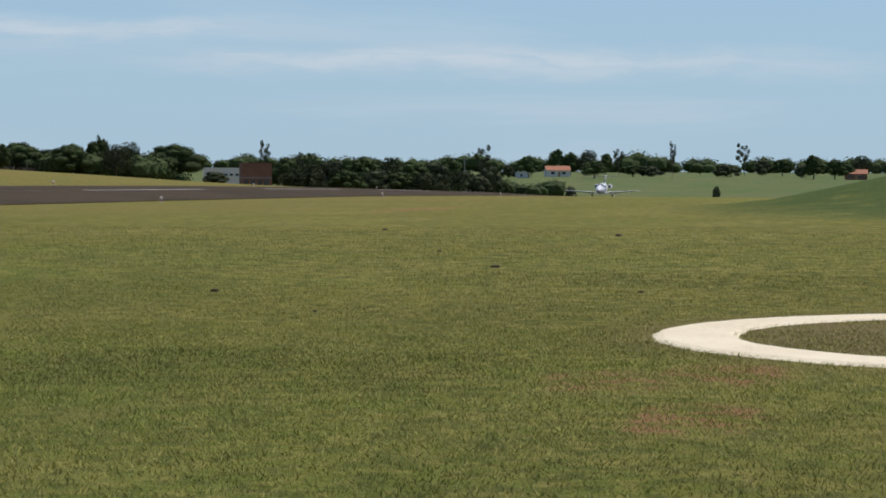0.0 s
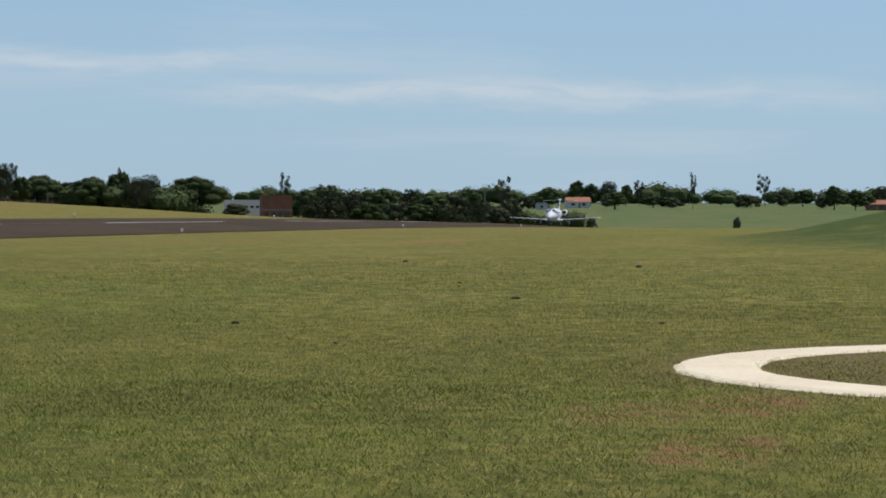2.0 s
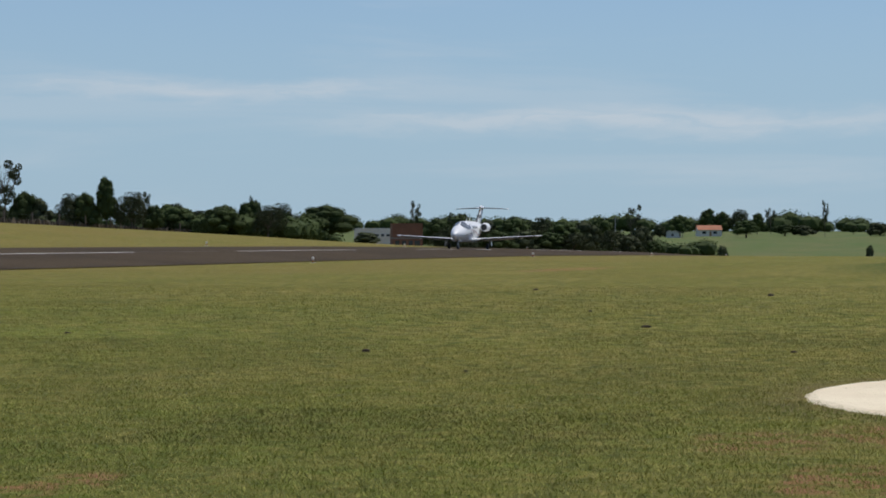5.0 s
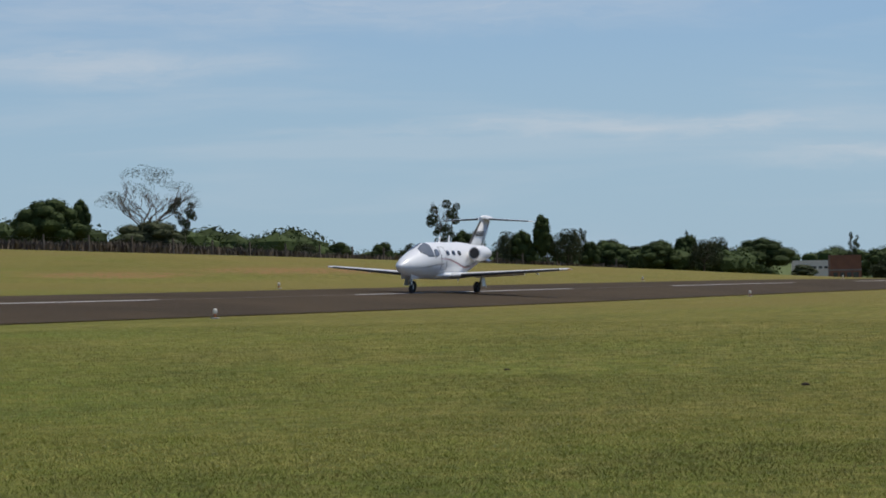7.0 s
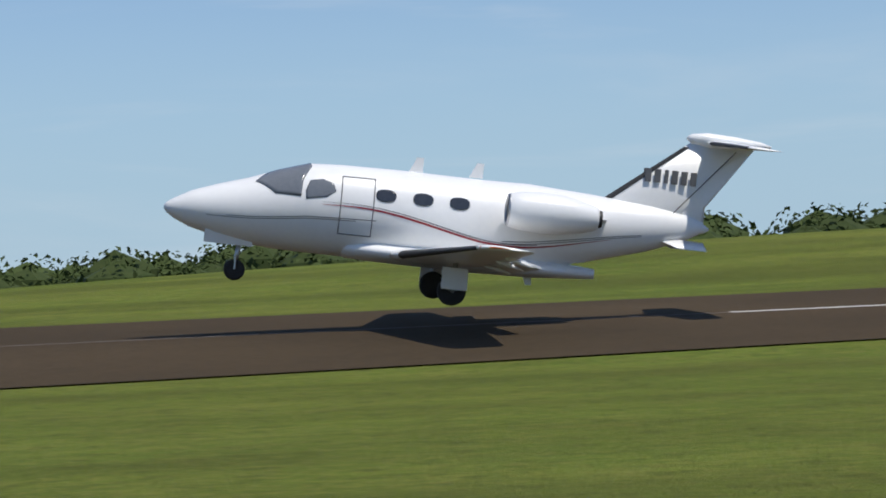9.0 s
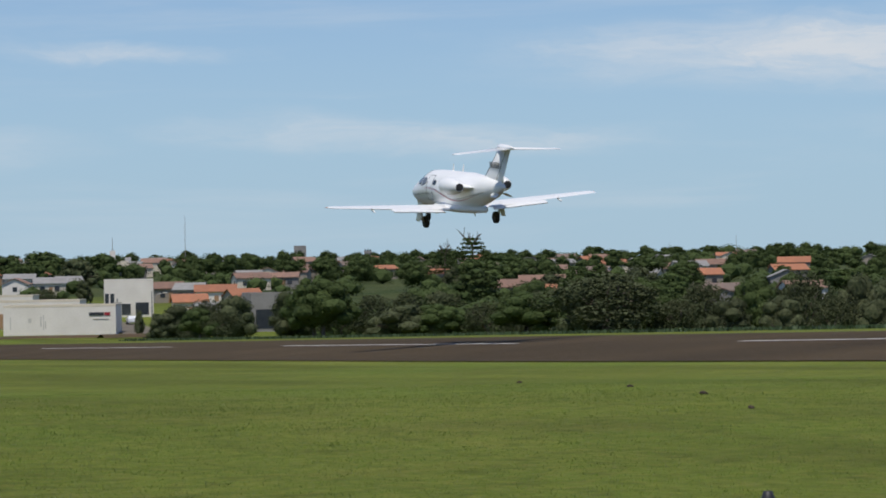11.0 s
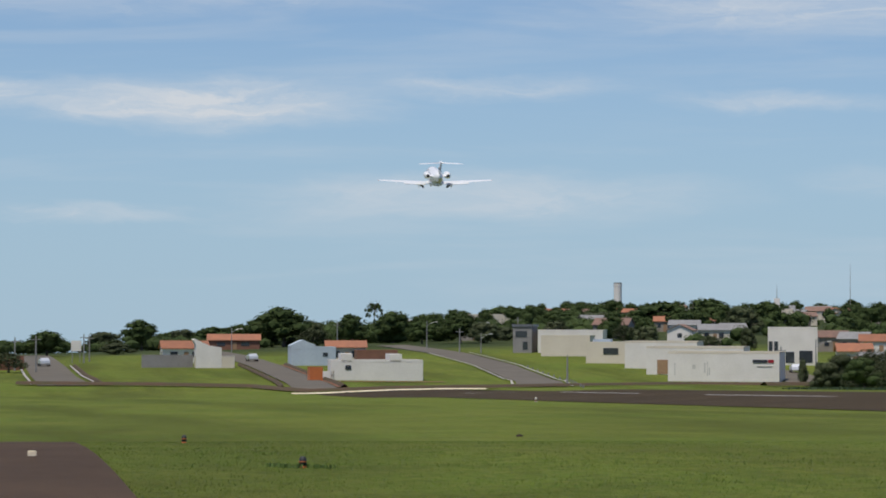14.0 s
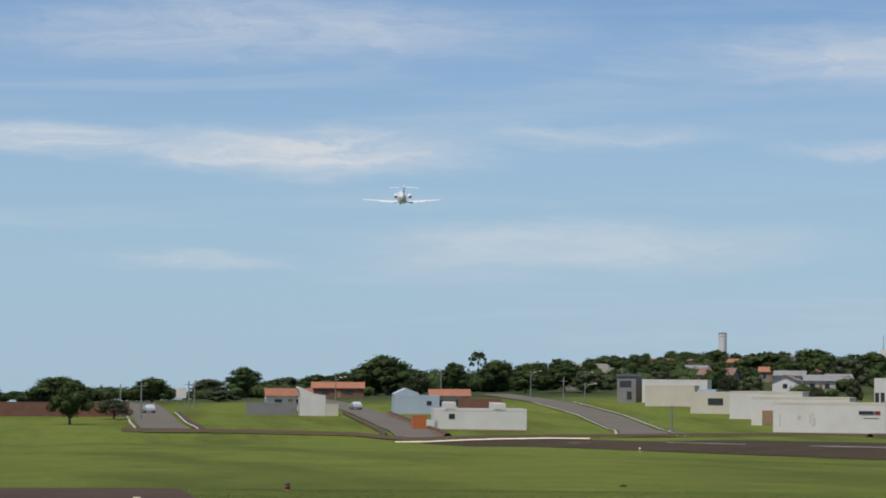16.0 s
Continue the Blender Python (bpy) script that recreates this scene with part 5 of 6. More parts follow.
# houses round the works
house(-711.0, 190.3, 6.0, 6.0, 3.0, 1.3, 0, M_WALL_DIM, M_ROOF_RED, "beige town house with an orange tiled roof beside trees", "town houses")
house(-582.4, 160.1, 6.0, 6.0, 2.9, 1.3, 80, M_WALL_WHITE, M_ROOF_BROWN, "white town house with a brown tiled roof beside trees", "town houses")
house(-715.8, 203.0, 6.0, 6.0, 3.0, 1.3, 75, M_WALL_DIM, M_ROOF_RED, "beige town house with an orange tiled roof beside trees", "town houses")
house(-586.2, 168.9, 7.3, 7.3, 2.9, 1.3, 4, M_WALL_CREAM, M_ROOF_GREY, "cream town house with a grey fibre-cement roof beside trees", "town houses")
house(-598.3, 177.2, 6.0, 6.0, 2.9, 1.3, 10, M_WALL_DIM, M_ROOF_GREY, "beige town house with a grey fibre-cement roof beside trees", "town houses")
house(-814.0, 264.9, 9.5, 9.0, 3.0, 1.3, 6, M_WALL_CREAM, M_ROOF_BROWN, "cream town house with a brown tiled roof beside trees", "town houses")
house(-946.2, 297.9, 13.7, 9.0, 4.3, 1.3, 0, M_WALL_CREAM, M_ROOF_GREY, "cream town house with a grey fibre-cement roof beside trees", "town houses")
house(-513.4, 173.7, 6.4, 6.4, 3.0, 1.3, 10, M_WALL_DIM, M_ROOF_BROWN, "beige town house with a brown tiled roof beside trees", "town houses")
house(-505.2, 176.1, 6.0, 6.0, 2.9, 1.3, -14, M_WALL_DIM, M_ROOF_GREY, "beige town house with a grey fibre-cement roof beside trees", "town houses")
house(-436.4, 151.8, 6.0, 6.0, 3.0, 1.3, 5, M_WALL_CREAM, M_ROOF_RED, "cream town house with an orange tiled roof beside trees", "town houses")
house(-487.5, 175.2, 8.1, 8.1, 2.9, 1.3, 0, M_WALL_WHITE, M_ROOF_RED, "white town house with an orange tiled roof beside trees", "town houses")
house(-391.5, 140.7, 6.5, 6.5, 3.0, 1.3, 4, M_WALL_WHITE, M_ROOF_GREY, "white town house with a grey fibre-cement roof beside trees", "town houses")
house(-466.8, 173.4, 6.0, 6.0, 2.7, 1.3, 20, M_WALL_DIM, M_ROOF_RED, "beige town house with an orange tiled roof beside trees", "town houses")
house(-682.9, 170.9, 6.0, 6.0, 3.0, 1.3, 0, M_WALL_DIM, M_ROOF_GREY, "beige town house with a grey fibre-cement roof beside trees", "town houses")
house(-599.2, 224.8, 8.5, 8.5, 3.0, 1.3, 10, M_WALL_CREAM, M_ROOF_BROWN, "cream town house with a brown tiled roof beside trees", "town houses")
house(-432.8, 167.2, 6.0, 6.0, 2.7, 1.3, -10, M_WALL_DIM, M_ROOF_RED, "beige town house with an orange tiled roof beside trees", "town houses")

# newer plots beside the runway's end
step = flat_building(-390.0, 58.1, 14.2, 9, 2.75, 4, M_WALL_WHITE, "white house under construction with a stepped parapet", z=-6.35)
part("parapet_block", block((1.7, 9, 1.3), (-4.6, 0, 2.75), 0.03), M_WALL_WHITE, step)
part("parapet_block", block((1.9, 9, 1.25), (2.9, 0, 2.75), 0.03), M_WALL_WHITE, step)
part("low_wall", block((3.0, 0.2, 1.9), (-8.0, -4.4, -0.5), 0.02), M_WALL_WHITE, step)
opening(step, 0.9, 0.7, (-4.4, -4.5, 1.6))
kiosk = flat_building(-380.5, 47.6, 2.0, 2.0, 2.0, 10, M_ORANGE, "small orange painted site hut", z=-6.3, name="hut", parapet=0.1)
blue = flat_building(-460.8, 57.0, 8.2, 8.0, 2.9, 4, M_WALL_BLUE, "pale blue rendered house with a raised gable end", z=-5.0)
part("gable", loft([[(gx, gy, gz) for gx, gz in ((-4.1, 2.85), (-4.1, 3.5), (-1.9, 4.5), (0.4, 3.6), (0.4, 2.85))] for gy in (-4.02, 3.9)]), M_WALL_BLUE, blue)
opening(blue, 0.9, 0.7, (2.2, -4.0, 1.5))
house(-470.0, 64.5, 7.2, 6.0, 3.0, 1.1, 2, M_WALL_CREAM, M_ROOF_RED, "cream house with an orange tiled roof", z=-4.9)
flat_building(-462.0, 69.0, 7.5, 7, 2.2, 4, M_BRICK, "bare brick house being built", z=-4.9)
house(-480.0, 35.2, 8.5, 8, 2.6, 1.3, 4, M_WALL_WHITE, M_ROOF_RED, "white house with an orange tiled roof behind a wall", z=-4.8)
annex = flat_building(-448.4, 38.2, 6.8, 5, 1.8, 4, M_WALL_CREAM, "cream garden wall and annex with a white gable", z=-5.2, name="annex", parapet=0.08)
part("gable", loft([[(gx, gy, gz) for gx, gz in ((-3.38, -0.5), (-3.38, 3.9), (-3.9, 4.7), (-3.6, 4.9), (-1.0, 3.7), (1.1, 3.4), (1.1, 2.0), (1.1, -0.5))] for gy in (-2.56, 2.3)]), M_WALL_WHITE, annex, "white rendered gable wall")
flat_building(-449.0, 30.0, 9.0, 0.5, 2.0, 4, M_WALL_GREY, "bare grey cement boundary wall", z=-5.2, name="boundary_wall", parapet=0.05)
house(-597.5, 55.5, 12.0, 9, 2.2, 1.3, 0, M_BRICK, M_ROOF_RED, "brick house with a wide orange roof")
flat_building(-788.8, 134.0, 13.0, 9, 4.4, 0, M_WALL_WHITE, "white two-storey flats among trees", windows=[(-3.5, 2.3, 1.2, 1.2), (-1.0, 2.3, 1.2, 1.2), (1.5, 2.3, 1.2, 1.2), (4.0, 2.3, 1.2, 1.2)])
flat_building(-785.0, 155.0, 15.0, 9, 5.0, 12, M_WALL_CREAM, "blank cream warehouse wall above the trees")
chapel = flat_building(-810.8, 255.1, 11.0, 9, 5.2, 0, M_WALL_CREAM, "cream chapel with a small tower", windows=[(-3, 2.2, 1, 1.4), (0, 2.2, 1, 1.4), (3, 2.2, 1, 1.4)])
part("tower", block((1.9, 1.9, 9.0), (0.3, 0, 0), 0.05), M_WALL_WHITE, chapel)
part("spire", tube([(0.3, 0, 9.0), (0.3, 0, 13.6)], [0.14, 0.05], 6), M_POST, chapel)
belfry = flat_building(-457.0, 388.8, 2.6, 2.6, 5.6, 0, M_WALL_OCHRE, "ochre water tank tower among trees", windows=[(0, 4.3, 1.0, 0.7)], z=-2.4)
tank = thing("water_tower", facing(-1067.6, 264.9), "tall pale cylindrical concrete water tower", "water tower")
part("shaft", lathe([(-1, 1.75), (12.9, 1.7), (13.0, 1.8), (13.8, 1.8), (13.9, 1.6), (14.0, 0.2)], 20, "z"), M_WALL_WHITE, tank)
part("railing", lathe([(13.9, 1.7), (14.6, 1.7), (14.6, 1.66), (13.9, 1.66)], 20, "z"), M_POST, tank)
# far tower blocks on the skyline
for bx, by, bw, bh in ((-1560, 620, 8, 13), (-1540, 660, 5, 9)):
    flat_building(bx, by, bw, 8, bh, 0, M_WALL_GREY, "distant grey apartment tower", windows=[(k * 1.6 - bw / 3, j * 2.6 + 4, 0.8, 1.1) for k in range(3) for j in range(3)])
redwall = flat_building(-432, -12, 34, 0.5, 2.4, 3, M_BRICK, "long red brick boundary wall", name="boundary_wall", parapet=0.06, z=-5.6)

# the town: houses and trees on the slope behind
town = random.Random(5)
roofs = [M_ROOF_RED, M_ROOF_BROWN, M_ROOF_BROWN, M_ROOF_GREY, M_ROOF_DULL]
faces_ = [M_WALL_WHITE, M_WALL_DIM, M_WALL_CREAM, M_WALL_GREY, M_WALL_DIM]
tints = {M_ROOF_RED.name: "orange", M_ROOF_BROWN.name: "brown", M_ROOF_GREY.name: "grey", M_ROOF_DULL.name: "dull brown", M_ROOF_YELLOW.name: "straw-coloured"}
placed = []
for k in range(260):
    az = radians(town.uniform(46, 79.5))
    r = town.uniform(520, 1150) if k % 4 else town.uniform(400, 620)
    if math.degrees(az) > 64 and r < 640:
        continue
    x, y = -math.sin(az) * r, math.cos(az) * r
    if any((x - a) ** 2 + (y - b) ** 2 < 17 ** 2 for a, b in placed):
        continue
    placed.append((x, y))
    if k % 20 < (16 if math.degrees(az) > 57 else 6):
        rm, wm = town.choice(roofs), town.choice(faces_)
        house(x, y, town.uniform(6.5, 10), town.uniform(6, 8), town.uniform(2.8, 3.8), town.uniform(1.0, 1.7), town.choice((0, 90, 20, -15)) + town.uniform(-6, 6), wm, rm, f"small town house with a {tints[rm.name]} roof among trees", "town houses", detail=r < 700)
garden_clumps = []
for k in range(520):
    az = radians(town.uniform(45, 80.5))
    r = town.uniform(300, 1400)
    if math.degrees(az) > 69 and r < 590:
        continue
    x, y = -math.sin(az) * r, math.cos(az) * r
    if any((x - a) ** 2 + (y - b) ** 2 < 7.5 ** 2 for a, b in placed):
        continue
    if 66 < math.degrees(az) < 75 and r < 640:
        continue
    h = town.uniform(5.0, 8.5)
    kind = town.choice(("round", "round", "umbrella", "dull", "tall", "bush"))
    wide = h * town.uniform(1.0, 1.5)
    if r < 590:
        plant(kind, x, y, h, wide, "town trees")
        continue
    z = float(land(x, y))
    for c, q in blobs_for("round" if kind == "dull" else kind, k)[::2]:
        garden_clumps.append(((x + c[0] * wide, y + c[1] * wide, z + c[2] * h), (q[0] * wide * 1.15, q[1] * wide * 1.15, q[2] * h * 1.15)))
tagged(new("town_woods", leaf_cloud("town_woods", garden_clumps, len(garden_clumps) * 80, 0.24, M_LEAF, 77)), "broad dark trees filling the gardens of the town", "woods", kind="stuff")

# ---- streets beyond the runway's end ----
def street(name, pts, width, mat, label, lift, kind="structure", crown=0.0):
    """A draped strip along a polyline."""
    P = [Vector((x, y, 0)) for x, y in pts]
    line = []
    for a, b in zip(P, P[1:]):
        n = max(2, int((b - a).length / 5))
        line += [a.lerp(b, k / n) for k in range(n)]
    line.append(P[-1])
    verts, faces = [], []
    for i, p in enumerate(line):
        d = (line[min(i + 1, len(line) - 1)] - line[max(i - 1, 0)]).normalized()
        nrm = Vector((-d.y, d.x, 0))
        for k in range(5):
            q = p + nrm * width * (k / 4 - 0.5)
            verts.append((q.x, q.y, float(land(q.x, q.y)) + lift + crown * (1, 3, 4, 3, 1)[k] / 4))
    for i in range(len(line) - 1):
        for k in range(4):
            faces.append((i * 5 + k, i * 5 + k + 1, (i + 1) * 5 + k + 1, (i + 1) * 5 + k))
    return tagged(new(name, mesh_of(name, verts, faces, mat)), label, name, kind=kind)


street("road", [(-343, 74.5), (-381, 82), (-449, 89), (-512, 91.5), (-600, 93)], 7.0, M_ROAD, "grey town street running away from the airfield", 0.14)
street("road", [(-336, 42.6), (-345, 43), (-401, 46.5), (-458, 47.8), (-503, 48), (-600, 47)], 6.0, M_ROAD, "grey street between new plots", 0.14)
street("road", [(-351, 9.3), (-385, 9.2), (-453, 8.8), (-560, 8)], 7.0, M_ROAD, "grey street with a car", 0.14)
street("road", [(-330, 114), (-350, 118.7), (-410, 131), (-491, 138)], 7.0, M_ROAD, "grey street beside the works", 0.14)
street("verge", [(-336, 66), (-350, 84), (-360, 100), (-352, 118)], 1.8, M_DARKSOIL, "low red earth berm along the airfield's edge", 0.0, crown=0.5)
for sx in (-1, 1):
    street("kerb", [(-343, 74.5 + 4.2 * sx), (-381, 82 + 4.2 * sx), (-449, 89 + 4.2 * sx), (-512, 91.5 + 4.2 * sx)], 0.35, M_KERB, "pale concrete kerb along the street", 0.24)
    street("kerb", [(-352, 9.4 + 4.4 * sx), (-385, 9.2 + 4.4 * sx), (-453, 8.8 + 4.4 * sx)], 0.35, M_KERB, "pale concrete kerb along the street", 0.24)
street("verge", [(-345, 47), (-401, 50.5), (-458, 51.8)], 1.6, M_SOIL, "strip of bare red earth beside the street", 0.13)
street("verge", [(-354, 3), (-352, 22), (-347, 35), (-333, 41), (-330, 57), (-334, 66)], 2.2, M_DARKSOIL, "dark red earth bank along the field's edge", 0.0, crown=0.55)
for sx in (-1, 1):
    street("verge", [(-345, 43 + 4.2 * sx), (-401, 46.5 + 4.2 * sx), (-458, 47.8 + 4.2 * sx)], 1.0, M_DARKSOIL, "dark earth bank beside the street", 0.02, crown=0.5)
street("verge", [(-354, 14.6), (-400, 14.4), (-452, 14.0)], 0.9, M_DARKSOIL, "dark earth bank beside the street", 0.02, crown=0.5)
street("verge", [(-349, 108), (-352, 118), (-362, 124), (-384, 131)], 2.0, M_DARKSOIL, "dark red earth bank below the works", 0.0, crown=0.7)
for k in range(14):
    kx = -338 - k * 8.0
    yy = float(np.interp(kx, [-512, -449, -381, -335], [96.5, 94, 87, 78.5]))
    post_ = thing("kerb_post", pose(kx, yy, float(land(kx, yy))), "short pale concrete kerb post", "kerb post", "kerb posts")
    part("shaft", block((0.2, 0.2, 0.55), (0, 0, -0.1), 0.02), M_POST, post_)
street("verge", [(-372, 66), (-372, 55), (-374, 46)], 4.0, M_SOIL, "bare red earth in front of the new house", 0.13)


street("kerb", [(-328.5, 38), (-328.5, 46.5), (-328, 57.6), (-324, 63)], 0.9, M_LIME, "pale strip of loose white kerb stones", 0.0, crown=0.17)


# ---- cars ----
def car(x, y, turn, paint, label):
    t = thing("car", pose(x, y, float(land(x, y)) + 0.14, 0, 0, turn), label, "car")
    body = [(-2.05, 0.45), (-2.1, 0.75), (-1.9, 0.95), (-1.0, 1.02), (-0.35, 1.45), (0.95, 1.47), (1.65, 1.05), (2.05, 0.95), (2.1, 0.5), (1.9, 0.32), (-1.9, 0.32)]
    part("body", loft([[(x0, s * (1 if z0 < 1.1 else 0.82), z0) for x0, z0 in body] for s in (-0.83, -0.8, 0.8, 0.83)]), paint, t)
    part("window", loft([[(x0, s, z0) for x0, z0 in ((-0.85, 1.06), (-0.3, 1.4), (0.9, 1.42), (1.45, 1.08))] for s in (-0.76, 0.76)]), M_GLASS, t)
    for wx in (-1.3, 1.3):
        for wy in (-0.8, 0.8):
            part("wheel", lathe([(-0.1, 0.1), (-0.1, 0.31), (0.1, 0.31), (0.1, 0.1)], 14, "y"), M_TYRE, t, "", Matrix.Translation((wx, wy, 0.31)))
    return t


M_CAR = material("silver_car_paint", (0.55, 0.56, 0.58), (0.5, 0.51, 0.53), 1, rough=0.3, coat=0.6)
M_CARW = material("white_car_paint", (0.75, 0.75, 0.75), (0.7, 0.7, 0.7), 1, rough=0.3, coat=0.6)
car(-452, 8.6, 6, M_CAR, "silver car parked on the street")
car(-490, 40.5, 4, M_CARW, "white car by a garden wall")
car(-478, 47.8, 4, M_CAR, "silver car on the street between plots")
car(-415, 134, -12, M_CARW, "white car parked by the works")


# ---- posts, lamps, masts ----
def utility_post(x, y, h, group="utility posts", z=None, arm=True, r=0.16):
    t = thing("utility_post", facing(x, y, 0, z), "grey concrete street post", "utility post", group)
    part("pole", tube([(0, 0, -0.5), (0, 0, h)], [r, r * 0.65], 8), M_POST, t)
    if arm:
        part("crossarm", block((1.6, 0.12, 0.12), (0, 0, h - 0.7), 0.01), M_POST, t)
    return t


def street_lamp(x, y, h, turn, z=None):
    t = thing("street_lamp", facing(x, y, turn, z), "grey post with a curved street lamp arm", "street lamp", "street lamps")
    part("pole", tube([(0, 0, -0.5), (0, 0, h)], [0.13, 0.08], 8), M_POST, t)
    part("arm", tube([(0, 0, h - 1.2), (0.9, 0, h - 0.5), (1.9, 0, h - 0.25)], [0.05, 0.045, 0.04], 6), M_METAL, t)
    part("lamp_head", block((0.6, 0.25, 0.16), (2.1, 0, h - 0.34), 0.03), M_WALL_WHITE, t, "pale lamp head")
    return t


street_lamp(135.8, 185.7, 9.8, 0)
street_lamp(159.5, 179.4, 9.0, 0)
utility_post(252.7, 212.2, 7.5, arm=True)
utility_post(253.7, 211.0, 7.8, arm=True)
utility_post(198.3, 135.2, 3.8, arm=False)
utility_post(173.2, 166.1, 7.4, arm=False)
street_lamp(-379.7, 125.9, 6.7, 0)
utility_post(-351.1, 79.8, 4.4, arm=False)
utility_post(-548.4, 113.5, 6.8, arm=True)
street_lamp(-557.6, 51.3, 5.5, 0)
street_lamp(-552.1, 93.8, 6.3, 0)
utility_post(-555.1, 74.3, 6.3, arm=True)
utility_post(-479.7, 16.5, 5.4, arm=True)
utility_post(-489.7, 17.9, 5.1, arm=True)
utility_post(-419.9, 6.7, 6.1, arm=True)
utility_post(-430.0, 3.4, 5.6, arm=True)
utility_post(-511.5, 93.7, 5.1, arm=True)
street_lamp(-510.7, 98.0, 4.2, 0)
utility_post(-400.4, 126.8, 5.0, arm=True)
utility_post(990.2, 139.4, 7.4, arm=True)
utility_post(631.2, 105.9, 11.1, arm=True)



board = thing("notice_board", facing(-480.0, 15.1), "white notice board on two posts beside the street", "notice board")
part("panel", block((1.9, 0.1, 2.0), (0, 0, 2.2), 0.02), M_WALL_WHITE, board, "plain white panel")
for side in (-1, 1):
    part("post", tube([(side * 0.7, 0.1, -0.4), (side * 0.7, 0.1, 4.1)], [0.07, 0.06], 8), M_POST, board)


def mast(x, y, h, label):
    t = thing("mast", facing(x, y), label, "mast", "masts")
    part("lattice", tube([(0, 0, -0.5), (0, 0, h * 0.6), (0, 0, h)], [0.22, 0.16, 0.08], 4), M_POST, t)
    for k in range(5):
        part("brace", block((0.6 - k * 0.08, 0.08, 0.08), (0, 0, h * (0.25 + k * 0.15))), M_POST, t)
    return t


for mx, my, mh in ((-1039.4, 360.0, 22.9), (-980.8, 600.5, 11.6), (-996.1, 574.8, 8.5)):
    mast(mx, my, mh, "thin radio mast on the skyline")


# fodder cane hedge and brush along the far fence
def tall_grass(name, p, q, width, h, count, mat, label, seed):
    rng = np.random.default_rng(seed)
    t, s = rng.uniform(0, 1, count), rng.uniform(-0.5, 0.5, count) * width
    x, y = p[0] + (q[0] - p[0]) * t + s * 0.5, p[1] + (q[1] - p[1]) * t + s
    z = land(x, y)
    hh = h * (0.7 + 0.25 * np.array([noise.noise((float(a) * 0.5, float(b) * 0.5, seed)) for a, b in zip(x, y)]) + rng.uniform(0, 0.35, count))
    a = rng.uniform(0, 6.28, count)
    lean = rng.normal(scale=0.22, size=(count, 2)) * hh[:, None]
    wd = (0.09 if h > 0.1 else 0.008) + 0.03 * h
    dx, dy = np.cos(a) * wd, np.sin(a) * wd
    V = np.stack([np.stack([x - dx, y - dy, z - 0.04], 1), np.stack([x + dx, y + dy, z - 0.04], 1), np.stack([x + lean[:, 0] * 0.4 + dx * 1.4, y + lean[:, 1] * 0.4 + dy * 1.4, z + hh * 0.65], 1), np.stack([x + lean[:, 0], y + lean[:, 1], z + hh], 1)], 1).reshape(-1, 3)
    me = mesh_of(name, V, [(4 * i, 4 * i + 1, 4 * i + 2, 4 * i + 3) for i in range(count)], mat)
    tagged(new(name, me), label, name, kind="stuff")


tall_grass("weed_tuft", (-17.3, 4.1), (-16.6, 4.7), 0.5, 0.05, 160, M_WEED, "weed tuft round a taxiway light", 31)
tall_grass("weed_tuft", (-29.8, 3.4), (-29.2, 3.7), 0.6, 0.05, 160, M_WEED, "weed tuft round a taxiway light", 32)
tall_grass("weed_tuft", (-42.9, 0.8), (-14, 1.35), 0.5, 0.03, 1500, M_WEED, "ragged grass creeping over the apron edge", 33)
tall_grass("weed_tuft", (-43, 0.8), (-43, -18), 0.7, 0.035, 700, M_WEED, "ragged grass creeping over the apron edge", 34)
tall_grass("cane_hedge", (147, 132), (180, 121), 3.0, 2.4, 5000, M_CANE, "tall dense green fodder cane hedge", 21)
tall_grass("dry_brush", (180, 121), (232, 116), 4.0, 1.5, 2600, M_BRUSH, "dry brown brush along the fence", 22)
tall_grass("dry_brush", (232, 116), (330, 106), 5.0, 1.3, 3500, M_BRUSH, "dry brown brush along the fence", 23)
tall_grass("dry_brush", (95, 138), (150, 132), 4.0, 1.6, 2600, M_CANE, "rough green weeds along the fence", 24)
tall_grass("rough_grass", (-90, 76), (-235, 77), 5.0, 0.25, 4200, M_CANE, "rough grass at the top of the slope", 25)
fence = tagged(new("fence"), "weathered concrete post and wire fence", "fence")
for k in range(34):
    fx = 110 + k * 6.4
    fy = float(np.interp(fx, [110, 180, 330], [131, 118, 103]))
    part("post", block((0.14, 0.14, 2.2), (fx, fy, float(land(fx, fy)) - 0.3), 0.01), M_BARK, fence)
for dz in (0.6, 1.1, 1.6):
    part("wire", tube([(fx, float(np.interp(fx, [110, 180, 330], [131, 118, 103])), float(land(fx, float(np.interp(fx, [110, 180, 330], [131, 118, 103])))) + dz) for fx in range(110, 322, 8)], [0.005] * 27, 4), M_GREY, fence)

# ---- lights and markers on the field ----
def edge_light(x, y, label="white runway edge light on a short stem"):
    t = thing("edge_light", pose(x, y, float(land(x, y))), label, "runway light", "runway edge lights")
    part("stem", tube([(0, 0, -0.03), (0, 0, 0.18)], [0.035, 0.03], 8), M_ORANGE, t, "orange stem")
    part("lamp", lathe([(0.16, 0.05), (0.18, 0.07), (0.25, 0.075), (0.31, 0.055), (0.33, 0.015)], 14, "z"), M_WALL_WHITE, t, "white glass lamp cover", shade=True)
    part("foot", lathe([(-0.02, 0.15), (0.03, 0.15), (0.04, 0.12)], 14, "z"), M_KERB, t)
    return t


for k in range(0, 5):
    edge_light(72.3 + 60.8 * k, 39.0)
    edge_light(61.4 + 60.8 * k, 62.0)
edge_light(-182.0, 39.0)


